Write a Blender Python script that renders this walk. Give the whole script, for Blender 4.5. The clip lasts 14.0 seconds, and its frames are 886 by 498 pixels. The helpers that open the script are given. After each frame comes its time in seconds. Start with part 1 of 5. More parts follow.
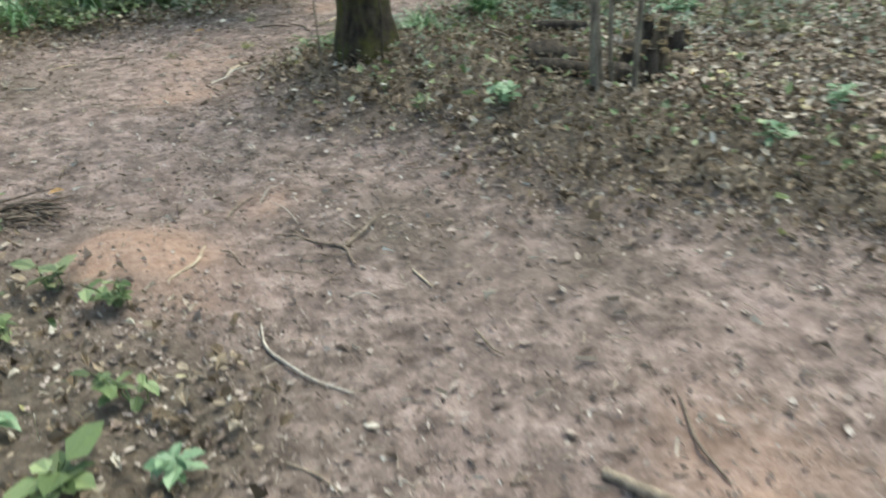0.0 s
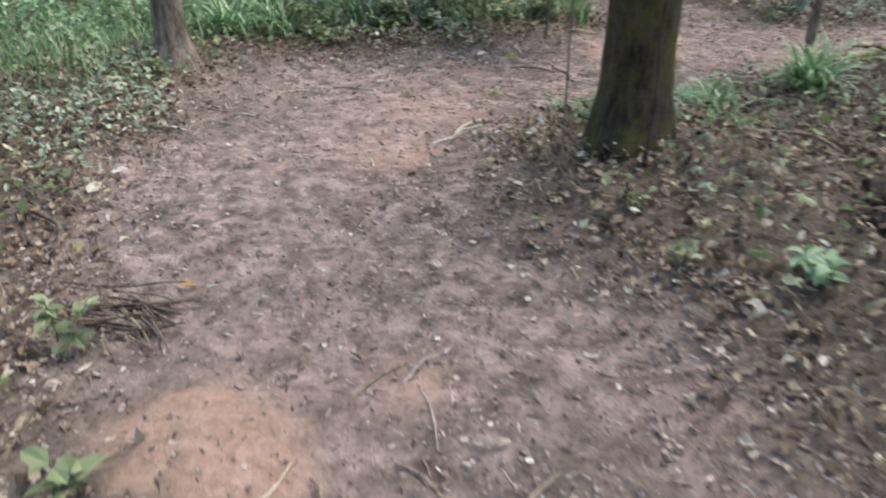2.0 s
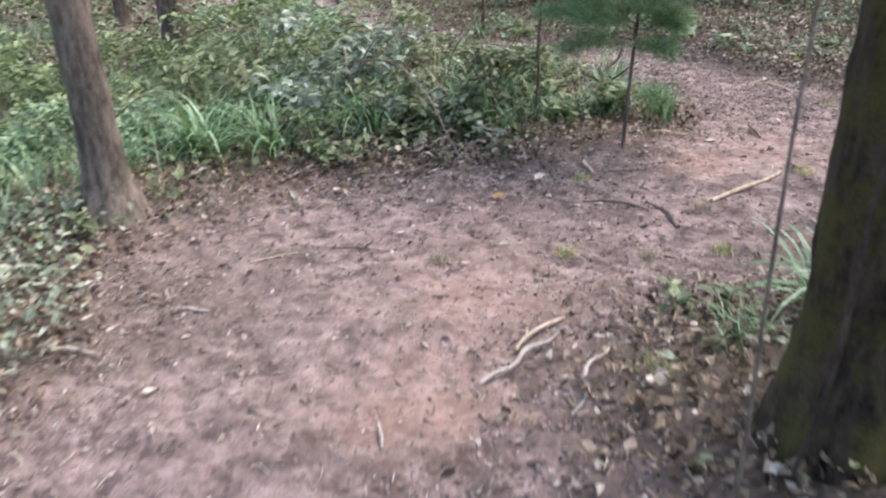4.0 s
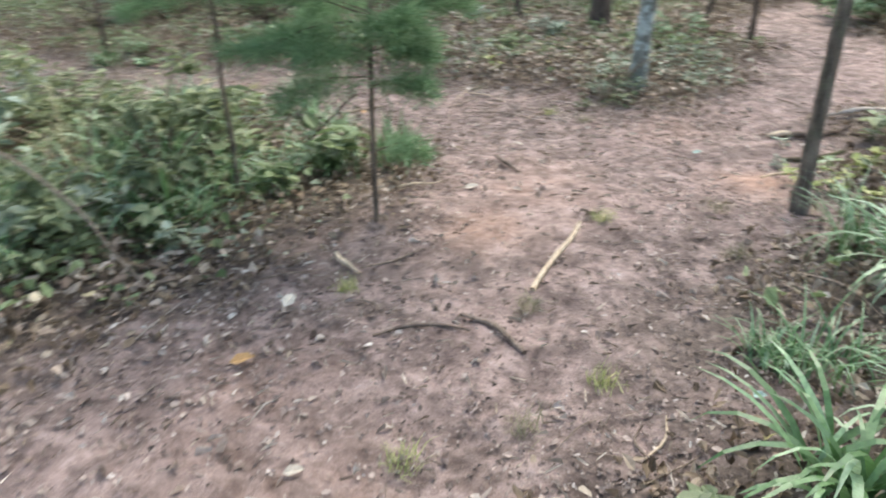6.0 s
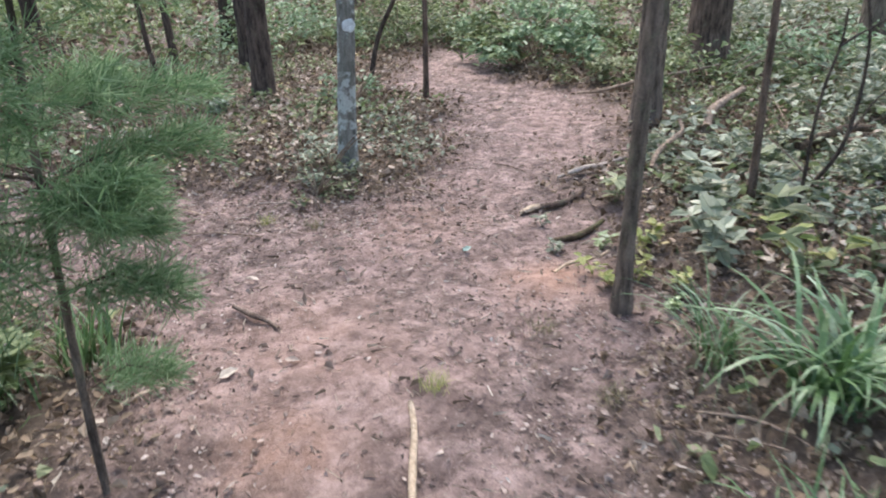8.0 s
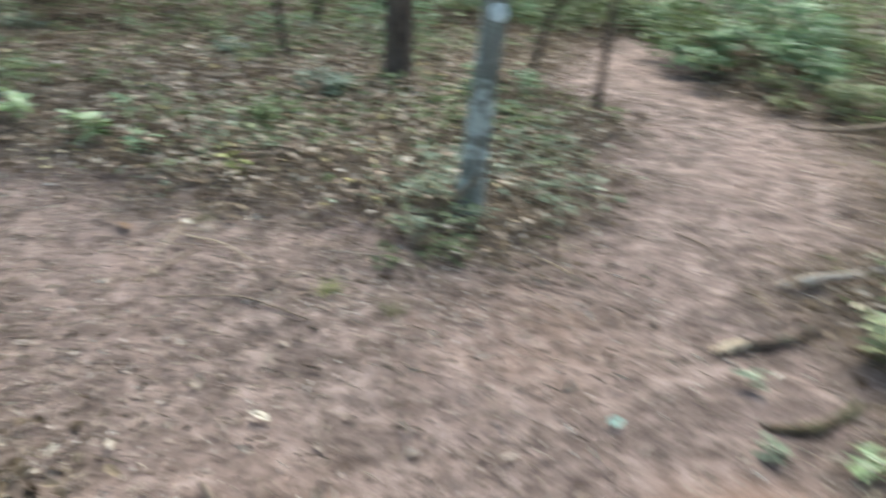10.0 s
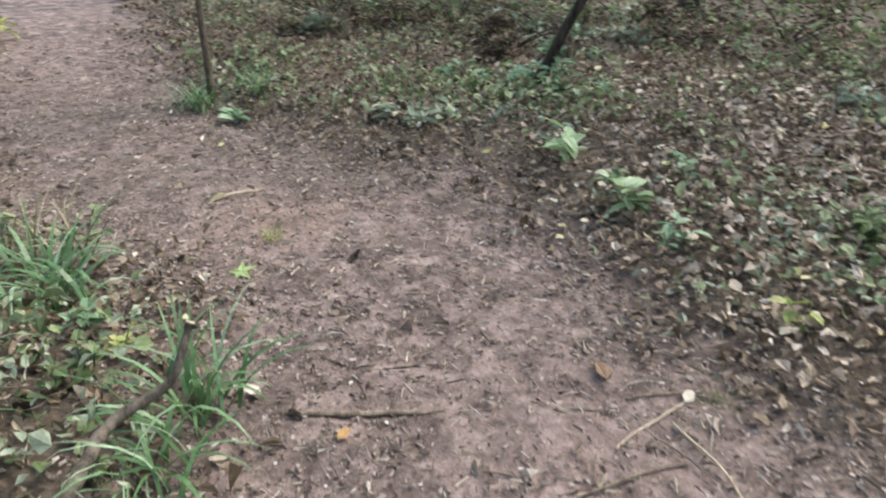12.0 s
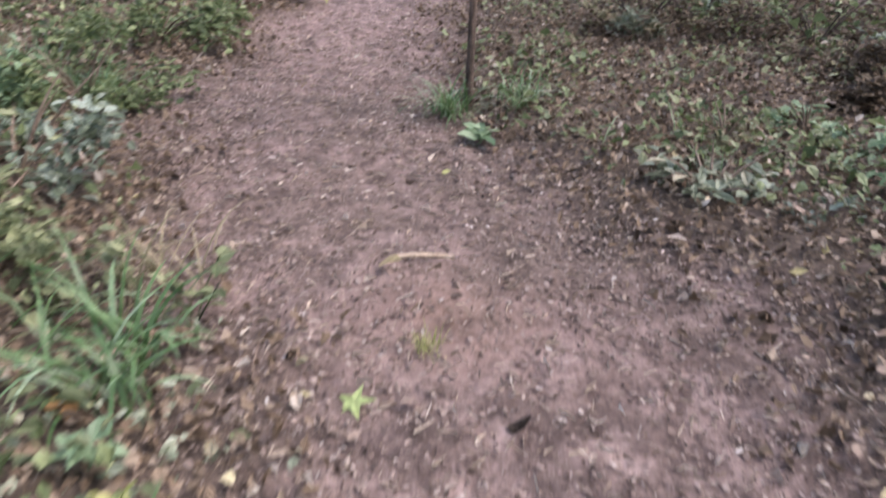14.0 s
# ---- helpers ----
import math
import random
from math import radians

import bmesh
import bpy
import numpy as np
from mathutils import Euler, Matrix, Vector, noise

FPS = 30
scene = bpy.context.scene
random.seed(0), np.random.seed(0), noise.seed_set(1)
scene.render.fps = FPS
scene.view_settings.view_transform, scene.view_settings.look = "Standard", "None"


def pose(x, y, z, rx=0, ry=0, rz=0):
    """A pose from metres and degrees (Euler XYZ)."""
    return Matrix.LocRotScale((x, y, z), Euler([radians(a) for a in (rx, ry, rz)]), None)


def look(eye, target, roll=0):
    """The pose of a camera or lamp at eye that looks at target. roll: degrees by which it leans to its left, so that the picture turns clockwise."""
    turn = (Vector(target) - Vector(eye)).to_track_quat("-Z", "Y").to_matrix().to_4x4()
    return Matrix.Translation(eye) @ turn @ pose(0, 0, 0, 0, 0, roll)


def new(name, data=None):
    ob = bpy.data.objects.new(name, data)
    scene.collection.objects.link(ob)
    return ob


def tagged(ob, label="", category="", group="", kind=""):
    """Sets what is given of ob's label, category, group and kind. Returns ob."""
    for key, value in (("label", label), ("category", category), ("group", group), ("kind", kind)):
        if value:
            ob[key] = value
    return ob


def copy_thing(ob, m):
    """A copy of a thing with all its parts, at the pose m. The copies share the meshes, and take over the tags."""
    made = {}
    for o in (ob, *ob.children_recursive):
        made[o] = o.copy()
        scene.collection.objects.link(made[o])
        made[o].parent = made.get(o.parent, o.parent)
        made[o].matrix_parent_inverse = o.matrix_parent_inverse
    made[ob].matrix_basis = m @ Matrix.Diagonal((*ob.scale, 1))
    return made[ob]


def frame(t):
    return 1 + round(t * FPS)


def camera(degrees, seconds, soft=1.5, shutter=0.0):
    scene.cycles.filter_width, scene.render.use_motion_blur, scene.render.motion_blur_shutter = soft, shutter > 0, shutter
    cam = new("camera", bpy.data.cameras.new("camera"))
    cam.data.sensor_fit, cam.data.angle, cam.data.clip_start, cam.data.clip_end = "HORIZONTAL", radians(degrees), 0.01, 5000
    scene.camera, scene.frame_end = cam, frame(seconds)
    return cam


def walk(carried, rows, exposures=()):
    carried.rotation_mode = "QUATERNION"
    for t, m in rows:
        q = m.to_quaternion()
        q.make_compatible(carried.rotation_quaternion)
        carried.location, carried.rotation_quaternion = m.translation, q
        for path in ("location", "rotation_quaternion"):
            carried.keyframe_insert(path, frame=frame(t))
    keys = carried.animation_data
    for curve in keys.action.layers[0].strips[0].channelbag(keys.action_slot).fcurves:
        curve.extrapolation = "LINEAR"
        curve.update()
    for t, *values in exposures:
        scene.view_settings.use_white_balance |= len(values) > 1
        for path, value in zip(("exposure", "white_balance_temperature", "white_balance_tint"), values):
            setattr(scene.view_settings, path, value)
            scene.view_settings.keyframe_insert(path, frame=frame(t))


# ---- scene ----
# ---- the camera and its walk ----
cam = camera(63.2, 14.0, soft=1.9, shutter=0.6)
# seconds, eye, target, roll
ROWS = [
    (0, (0.015, 0.007, 1.460), (0.007, 1.766, 0.507), -1.7),
    (0.1, (0.014, 0.088, 1.481), (-0.029, 1.843, 0.523), -2.0),
    (0.4, (0.070, 0.278, 1.523), (-0.090, 2.044, 0.598), -2.3),
    (0.5, (0.107, 0.346, 1.528), (-0.099, 2.116, 0.620), -2.2),
    (0.6, (0.146, 0.424, 1.531), (-0.110, 2.199, 0.645), -2.0),
    (0.9, (0.260, 0.621, 1.555), (-0.112, 2.371, 0.663), -1.1),
    (1, (0.257, 0.675, 1.551), (-0.154, 2.411, 0.645), -0.8),
    (1.1, (0.254, 0.739, 1.543), (-0.200, 2.458, 0.627), -0.5),
    (1.4, (0.173, 0.963, 1.522), (-0.350, 2.659, 0.601), 0.8),
    (1.5, (0.136, 1.058, 1.529), (-0.402, 2.752, 0.612), 1.1),
    (1.6, (0.092, 1.165, 1.532), (-0.468, 2.850, 0.612), 1.3),
    (1.9, (-0.002, 1.387, 1.562), (-0.638, 3.031, 0.618), 1.1),
    (2, (-0.040, 1.459, 1.571), (-0.702, 3.091, 0.623), 0.8),
    (2.1, (-0.086, 1.541, 1.572), (-0.769, 3.165, 0.624), 0.5),
    (2.5, (-0.260, 1.964, 1.575), (-1.041, 3.569, 0.673), -1.0),
    (2.7, (-0.353, 2.131, 1.612), (-1.159, 3.721, 0.707), -1.6),
    (4.8, (-1.262, 3.959, 1.607), (-1.903, 5.677, 0.810), -2.2),
    (5, (-1.369, 4.106, 1.607), (-1.905, 5.845, 0.779), -2.0),
    (5.1, (-1.411, 4.191, 1.591), (-1.898, 5.944, 0.761), -2.1),
    (5.4, (-1.525, 4.496, 1.595), (-1.840, 6.279, 0.745), -1.9),
    (5.5, (-1.542, 4.584, 1.591), (-1.786, 6.376, 0.737), -1.8),
    (5.6, (-1.568, 4.649, 1.601), (-1.731, 6.448, 0.742), -1.5),
    (5.9, (-1.647, 4.818, 1.588), (-1.609, 6.621, 0.722), -1.7),
    (6, (-1.696, 4.869, 1.592), (-1.582, 6.667, 0.724), -1.6),
    (6.1, (-1.742, 4.930, 1.593), (-1.547, 6.717, 0.716), -1.5),
    (6.4, (-1.880, 5.104, 1.630), (-1.449, 6.853, 0.760), -1.0),
    (6.5, (-1.900, 5.156, 1.652), (-1.410, 6.892, 0.787), -1.1),
    (6.6, (-1.916, 5.213, 1.656), (-1.369, 6.936, 0.801), -1.1),
    (6.9, (-1.897, 5.463, 1.657), (-1.213, 7.149, 0.828), -1.4),
    (7, (-1.875, 5.550, 1.651), (-1.151, 7.225, 0.834), -1.7),
    (7.1, (-1.875, 5.615, 1.657), (-1.112, 7.283, 0.858), -1.8),
    (7.4, (-1.907, 5.837, 1.680), (-1.020, 7.443, 0.883), -1.8),
    (7.5, (-1.913, 5.914, 1.670), (-0.981, 7.500, 0.884), -1.8),
    (7.6, (-1.930, 5.987, 1.677), (-0.954, 7.549, 0.898), -1.6),
    (7.7, (-1.940, 6.062, 1.681), (-0.920, 7.598, 0.907), -1.7),
    (9.8, (-1.093, 7.580, 1.618), (-0.241, 9.148, 0.715), 3.7),
    (10, (-0.981, 7.777, 1.620), (-0.328, 9.453, 0.747), 3.2),
    (10.4, (-0.953, 8.121, 1.633), (-0.729, 9.900, 0.746), 2.7),
    (10.5, (-0.960, 8.212, 1.631), (-0.831, 9.997, 0.740), 2.8),
    (10.6, (-0.970, 8.314, 1.631), (-0.925, 10.105, 0.743), 3.0),
    (10.9, (-1.029, 8.591, 1.651), (-1.229, 10.374, 0.766), 3.0),
    (11, (-1.046, 8.671, 1.651), (-1.327, 10.440, 0.761), 2.7),
    (11.1, (-1.049, 8.742, 1.654), (-1.404, 10.494, 0.758), 2.5),
    (11.4, (-1.028, 8.954, 1.639), (-1.575, 10.654, 0.741), 1.9),
    (11.5, (-0.993, 9.034, 1.637), (-1.597, 10.716, 0.739), 1.6),
    (11.6, (-0.962, 9.103, 1.637), (-1.602, 10.766, 0.729), 1.4),
    (11.9, (-0.911, 9.268, 1.620), (-1.641, 10.884, 0.697), 1.0),
    (12, (-0.919, 9.316, 1.616), (-1.680, 10.921, 0.695), 0.8),
    (12.1, (-0.920, 9.349, 1.616), (-1.704, 10.945, 0.700), 0.9),
    (12.4, (-0.939, 9.485, 1.621), (-1.785, 11.056, 0.717), 1.1),
    (12.5, (-0.971, 9.543, 1.612), (-1.840, 11.103, 0.711), 1.4),
    (12.6, (-1.005, 9.605, 1.611), (-1.904, 11.149, 0.711), 1.5),
    (12.9, (-1.094, 9.807, 1.614), (-2.083, 11.284, 0.696), 1.9),
    (13, (-1.116, 9.880, 1.615), (-2.141, 11.325, 0.687), 2.1),
    (13.1, (-1.131, 9.956, 1.619), (-2.195, 11.366, 0.680), 2.3),
    (13.4, (-1.170, 10.208, 1.589), (-2.368, 11.499, 0.642), 3.1),
    (13.5, (-1.192, 10.299, 1.580), (-2.435, 11.529, 0.610), 2.9),
    (13.6, (-1.237, 10.362, 1.565), (-2.514, 11.548, 0.584), 3.4),
    (13.9, (-1.370, 10.520, 1.564), (-2.724, 11.595, 0.559), 2.6),
    (14, (-1.441, 10.582, 1.556), (-2.799, 11.666, 0.566), 2.4),
]
# seconds, stops, kelvin, tint
EXPOSURES = [(0.0, 1.46, 6290, -9), (1.0, 1.44, 6390, 0), (1.5, 1.46, 6340, 2), (2.0, 1.46, 6190, 3), (2.5, 1.6, 6190, 14), (5.0, 1.72, 6040, 14), (5.5, 1.75, 6240, 5), (6.0, 1.83, 6240, 3), (6.5, 1.84, 6320, 7), (7.0, 1.73, 6320, 13), (7.5, 1.66, 6220, 14),
             (10.0, 1.62, 6170, -3), (11.0, 1.5, 6190, 0), (12.5, 1.5, 6240, 5), (13.3, 1.46, 6200, 13), (14.0, 1.46, 6270, 21)]
walk(cam, [(t, look(eye, target, roll)) for t, eye, target, roll in ROWS], EXPOSURES)

# ---- world and light: bright overcast sky above a closed wood ----
world = bpy.data.worlds.new("world")
scene.world = world
world.use_nodes = True
wn = world.node_tree
sky = wn.nodes.new("ShaderNodeTexSky")
sky.sky_type, sky.sun_disc = "NISHITA", False
sky.sun_elevation, sky.sun_rotation = radians(58), radians(35)
sky.air_density, sky.dust_density, sky.ozone_density = 1.2, 4.0, 0.6
wn.links.new(sky.outputs[0], wn.nodes["Background"].inputs[0])
wn.nodes["Background"].inputs[1].default_value = 0.15
sun = new("sun", bpy.data.lights.new("sun", "SUN"))
sun.data.energy, sun.data.angle, sun.data.color = 1.5, radians(40), (1.0, 0.96, 0.9)
sun.matrix_world = look((0, 0, 0), (-math.sin(radians(35)) * math.cos(radians(58)), -math.cos(radians(35)) * math.cos(radians(58)), -math.sin(radians(58))))

RNG = np.random.default_rng(11)

# ---- the trail and the lie of the land ----
LEFT_EDGE = [(0.0, -5), (0.0, 0.5), (-0.2, 1.35), (-0.62, 1.9), (-1.0, 2.2), (-1.3, 2.3), (-1.8, 2.65), (-2.1, 3.2), (-2.6, 3.5), (-3.05, 4.2),
             (-3.2, 4.9), (-3.6, 5.6), (-3.65, 6.15), (-3.4, 6.75), (-2.98, 7.25), (-2.38, 7.83), (-1.78, 8.3), (-1.4, 8.9), (-1.35, 9.6),
             (-1.95, 10.35), (-2.26, 10.7), (-2.6, 11.05), (-3.1, 11.22), (-4.1, 11.35), (-4.9, 11.65), (-6.1, 12.0), (-6.4, 12.6),
             (-7.8, 13.7), (-10.5, 15.5), (-16, 19)]
NORTH_EDGE = [(-15, 21), (-9, 16.6), (-7.6, 15.2), (-5.3, 13.5), (-4.4, 13.1), (-3.4, 12.85), (-2.4, 12.75), (-1.7, 12.4), (-1.06, 11.8),
              (-0.67, 11.43), (-0.24, 11.1), (0.2, 10.75), (0.75, 10.5), (1.6, 11.3), (2.4, 12.3), (2.9, 14.3), (4.1, 15.8), (4.9, 16.3), (5.4, 16.4)]
RIGHT_EDGE = [(5.6, 16.1), (5.3, 15.7), (4.8, 15.0), (3.75, 13.5), (4.05, 12.2), (3.2, 11.3), (2.4, 10.35), (1.7, 10.1), (1.2, 9.4), (0.6, 8.8),
              (0.4, 8.3), (0.1, 7.95), (-0.2, 7.6), (-0.4, 7.1), (-0.8, 6.6), (-1.25, 6.25), (-1.55, 5.8), (-1.5, 5.2), (-1.2, 4.75),
              (-0.7, 4.25), (-0.3, 3.9), (0.1, 3.55), (0.6, 3.15), (1.1, 2.85), (1.7, 2.4), (2.4, 2.0), (3.2, 1.2), (3.0, -1), (2.6, -5)]
TRAIL = np.array(LEFT_EDGE + NORTH_EDGE + RIGHT_EDGE)


def lattice(ix, iy, seed):
    h = np.sin(ix * 127.1 + iy * 311.7 + seed * 74.7) * 43758.5453
    return h - np.floor(h)


def value_noise(x, y, scale, seed=0):
    """Smooth noise of 0 to 1, with features about 1 / scale metres wide."""
    x, y = np.asarray(x, float) * scale, np.asarray(y, float) * scale
    ix, iy = np.floor(x), np.floor(y)
    u, v = x - ix, y - iy
    u, v = u * u * (3 - 2 * u), v * v * (3 - 2 * v)
    low = lattice(ix, iy, seed) * (1 - u) + lattice(ix + 1, iy, seed) * u
    high = lattice(ix, iy + 1, seed) * (1 - u) + lattice(ix + 1, iy + 1, seed) * u
    return low * (1 - v) + high * v


def off_trail(x, y):
    """Metres from the trail's edge: negative on the trail."""
    x, y = np.asarray(x, float), np.asarray(y, float)
    best, inside = np.full(x.shape, 1e9), np.zeros(x.shape, bool)
    for (ax, ay), (bx, by) in zip(TRAIL, np.roll(TRAIL, -1, 0)):
        dx, dy = bx - ax, by - ay
        k = np.clip(((x - ax) * dx + (y - ay) * dy) / (dx * dx + dy * dy), 0, 1)
        best = np.minimum(best, (x - ax - k * dx) ** 2 + (y - ay - k * dy) ** 2)
        if dy:
            inside ^= ((ay > y) != (by > y)) & (x < dx * (y - ay) / dy + ax)
    d = np.where(inside, -1, 1) * np.sqrt(best)
    return d + 0.45 * (value_noise(x, y, 1.6, 3) - 0.5) + 0.22 * (value_noise(x, y, 5, 4) - 0.5)


def smooth(a, b, v):
    k = np.clip((v - a) / (b - a), 0, 1)
    return k * k * (3 - 2 * k)


def bump_at(x, y, cx, cy, r):
    return np.exp(-((x - cx) ** 2 + (y - cy) ** 2) / (r * r))


def ground_z(x, y, d=None):
    x, y = np.asarray(x, float), np.asarray(y, float)
    d = off_trail(x, y) if d is None else d
    z = 0.09 * smooth(-0.15, 0.9, d) + 0.05 * (value_noise(x, y, 0.55, 8) - 0.5) * smooth(-0.2, 1, d)
    z = z + 0.035 * (value_noise(x, y, 2.3, 5) - 0.5) + 0.026 * (value_noise(x, y, 6, 6) - 0.5)
    z = z + 0.14 * bump_at(x, y, 0.3, 5.1, 1.0) + 0.075 * bump_at(x, y, -1.33, 2.68, 0.28) + 0.08 * bump_at(x, y, -2.6, 10.2, 0.6)
    z = z + 0.1 * bump_at(x, y, -0.2, 5.4, 0.35) + 0.05 * bump_at(x, y, -4.2, 6.2, 0.6)
    z = z + 0.06 * bump_at(x, y, -0.75, 8.4, 0.6) + 0.06 * bump_at(x, y, -3.2, 11.7, 0.7) + 0.04 * bump_at(x, y, -2.2, 7.3, 0.6) + 0.07 * bump_at(x, y, -1.95, 8.5, 0.5)
    z = z - 0.03 * bump_at(x, y, -1.8, 3.7, 0.9) - 0.03 * bump_at(x, y, 0.6, 10.9, 0.7) + 0.03 * bump_at(x, y, 0.5, 8.4, 0.4)
    return z


def gz(x, y):
    return float(ground_z(np.array([x]), np.array([y]))[0])


# ---- materials ----
def material(name):
    m = bpy.data.materials.new(name)
    m.use_nodes = True
    n = m.node_tree
    return m, n, n.nodes["Principled BSDF"], n.nodes, n.links


def noise_node(n, l, scale, detail=6, rough=0.6, vec=None):
    t = n.new("ShaderNodeTexNoise")
    t.inputs["Scale"].default_value, t.inputs["Detail"].default_value, t.inputs["Roughness"].default_value = scale, detail, rough
    if vec:
        l.new(vec, t.inputs["Vector"])
    return t.outputs["Fac"]


def ramp(n, l, fac, stops):
    r = n.new("ShaderNodeValToRGB")
    while len(r.color_ramp.elements) < len(stops):
        r.color_ramp.elements.new(0.5)
    for e, (p, c) in zip(r.color_ramp.elements, stops):
        e.position, e.color = p, (*c, 1)
    l.new(fac, r.inputs["Fac"])
    return r.outputs["Color"]


def mixed(n, l, fac, a, b, mode="MIX"):
    m = n.new("ShaderNodeMix")
    m.data_type, m.blend_type = "RGBA", mode
    for key, v in ((0, fac), (6, a), (7, b)):
        if isinstance(v, (int, float)):
            m.inputs[key].default_value = v
        elif isinstance(v, tuple):
            m.inputs[key].default_value = (*v, 1)
        else:
            l.new(v, m.inputs[key])
    return m.outputs[2]


def bumped(n, l, p, height, strength, distance=0.01):
    b = n.new("ShaderNodeBump")
    b.inputs["Strength"].default_value, b.inputs["Distance"].default_value = strength, distance
    l.new(height, b.inputs["Height"])
    l.new(b.outputs[0], p.inputs["Normal"])


def coords(n):
    return n.new("ShaderNodeTexCoord").outputs["Object"]


def soil_material():
    m, t, p, n, l = material("forest_soil")
    v = coords(n)
    on = n.new("ShaderNodeAttribute")
    on.attribute_name = "trail"
    clay = n.new("ShaderNodeAttribute")
    clay.attribute_name = "clay"
    fine, grit = noise_node(n, l, 26, 8, 0.72, v), noise_node(n, l, 110, 5, 0.75, v)
    broad, mid = noise_node(n, l, 1.1, 4, 0.55, v), noise_node(n, l, 5.5, 6, 0.62, v)
    packed = ramp(n, l, fine, [(0.30, (0.125, 0.094, 0.08)), (0.42, (0.22, 0.163, 0.141)), (0.55, (0.295, 0.220, 0.193)), (0.7, (0.41, 0.318, 0.283))])
    packed = mixed(n, l, ramp(n, l, mid, [(0.36, (0.85, 0.85, 0.85)), (0.53, (0, 0, 0))]), packed, (0.115, 0.085, 0.072))
    packed = mixed(n, l, ramp(n, l, mid, [(0.51, (0, 0, 0)), (0.64, (0.75, 0.75, 0.75))]), packed, (0.44, 0.332, 0.294))
    packed = mixed(n, l, ramp(n, l, broad, [(0.42, (0, 0, 0)), (0.66, (0.55, 0.55, 0.55))]), packed, (0.37, 0.268, 0.236))
    packed = mixed(n, l, 0.7, packed, ramp(n, l, grit, [(0.32, (0.55, 0.54, 0.53)), (0.5, (0.98, 0.98, 0.98)), (0.68, (1.35, 1.35, 1.35))]), "MULTIPLY")
    orange = ramp(n, l, fine, [(0.3, (0.32, 0.19, 0.135)), (0.5, (0.43, 0.268, 0.196)), (0.7, (0.55, 0.36, 0.275))])
    clump = noise_node(n, l, 12, 5, 0.65, v)
    packed = mixed(n, l, 1.0, packed, ramp(n, l, clump, [(0.36, (0.52, 0.5, 0.5)), (0.5, (0.92, 0.9, 0.9)), (0.64, (1.14, 1.13, 1.14))]), "MULTIPLY")
    packed = mixed(n, l, clay.outputs["Fac"], packed, orange)
    humus = ramp(n, l, fine, [(0.3, (0.055, 0.042, 0.033)), (0.5, (0.125, 0.096, 0.075)), (0.7, (0.22, 0.172, 0.135))])
    l.new(mixed(n, l, on.outputs["Fac"], humus, packed), p.inputs["Base Color"])
    p.inputs["Roughness"].default_value = 0.92
    p.inputs["Specular IOR Level"].default_value = 0.2
    add = n.new("ShaderNodeMath")
    add.operation = "MULTIPLY_ADD"
    add.inputs[1].default_value = 0.5
    l.new(grit, add.inputs[0])
    relief = n.new("ShaderNodeMath")
    relief.operation = "MULTIPLY_ADD"
    relief.inputs[1].default_value = 0.9
    l.new(clump, relief.inputs[0])
    l.new(fine, relief.inputs[2])
    l.new(relief.outputs[0], add.inputs[2])
    bumped(n, l, p, add.outputs[0], 0.9, 0.02)
    return m


def leafy(name, stops, rough=0.6, through_light=0.25, spec=0.3):
    """Thin leaf, coloured leaf by leaf, with a fine mottling; some light comes through."""
    m, t, p, n, l = material(name)
    g = n.new("ShaderNodeNewGeometry")
    which = n.new("ShaderNodeObjectInfo")
    both = n.new("ShaderNodeMath")
    both.operation = "ADD"
    l.new(g.outputs["Random Per Island"], both.inputs[0])
    l.new(which.outputs["Random"], both.inputs[1])
    turn = n.new("ShaderNodeMath")
    turn.operation = "FRACT"
    l.new(both.outputs[0], turn.inputs[0])
    col = ramp(n, l, turn.outputs[0], stops)
    col = mixed(n, l, 0.55, col, ramp(n, l, noise_node(n, l, 55, 3, 0.6, coords(n)), [(0.3, (0.45, 0.45, 0.45)), (0.7, (1.25, 1.25, 1.25))]), "MULTIPLY")
    l.new(col, p.inputs["Base Color"])
    p.inputs["Roughness"].default_value, p.inputs["Specular IOR Level"].default_value = rough, spec
    tr = n.new("ShaderNodeBsdfTranslucent")
    l.new(col, tr.inputs["Color"])
    mx = n.new("ShaderNodeMixShader")
    mx.inputs[0].default_value = through_light
    l.new(p.outputs[0], mx.inputs[1])
    l.new(tr.outputs[0], mx.inputs[2])
    l.new(mx.outputs[0], n["Material Output"].inputs[0])
    return m


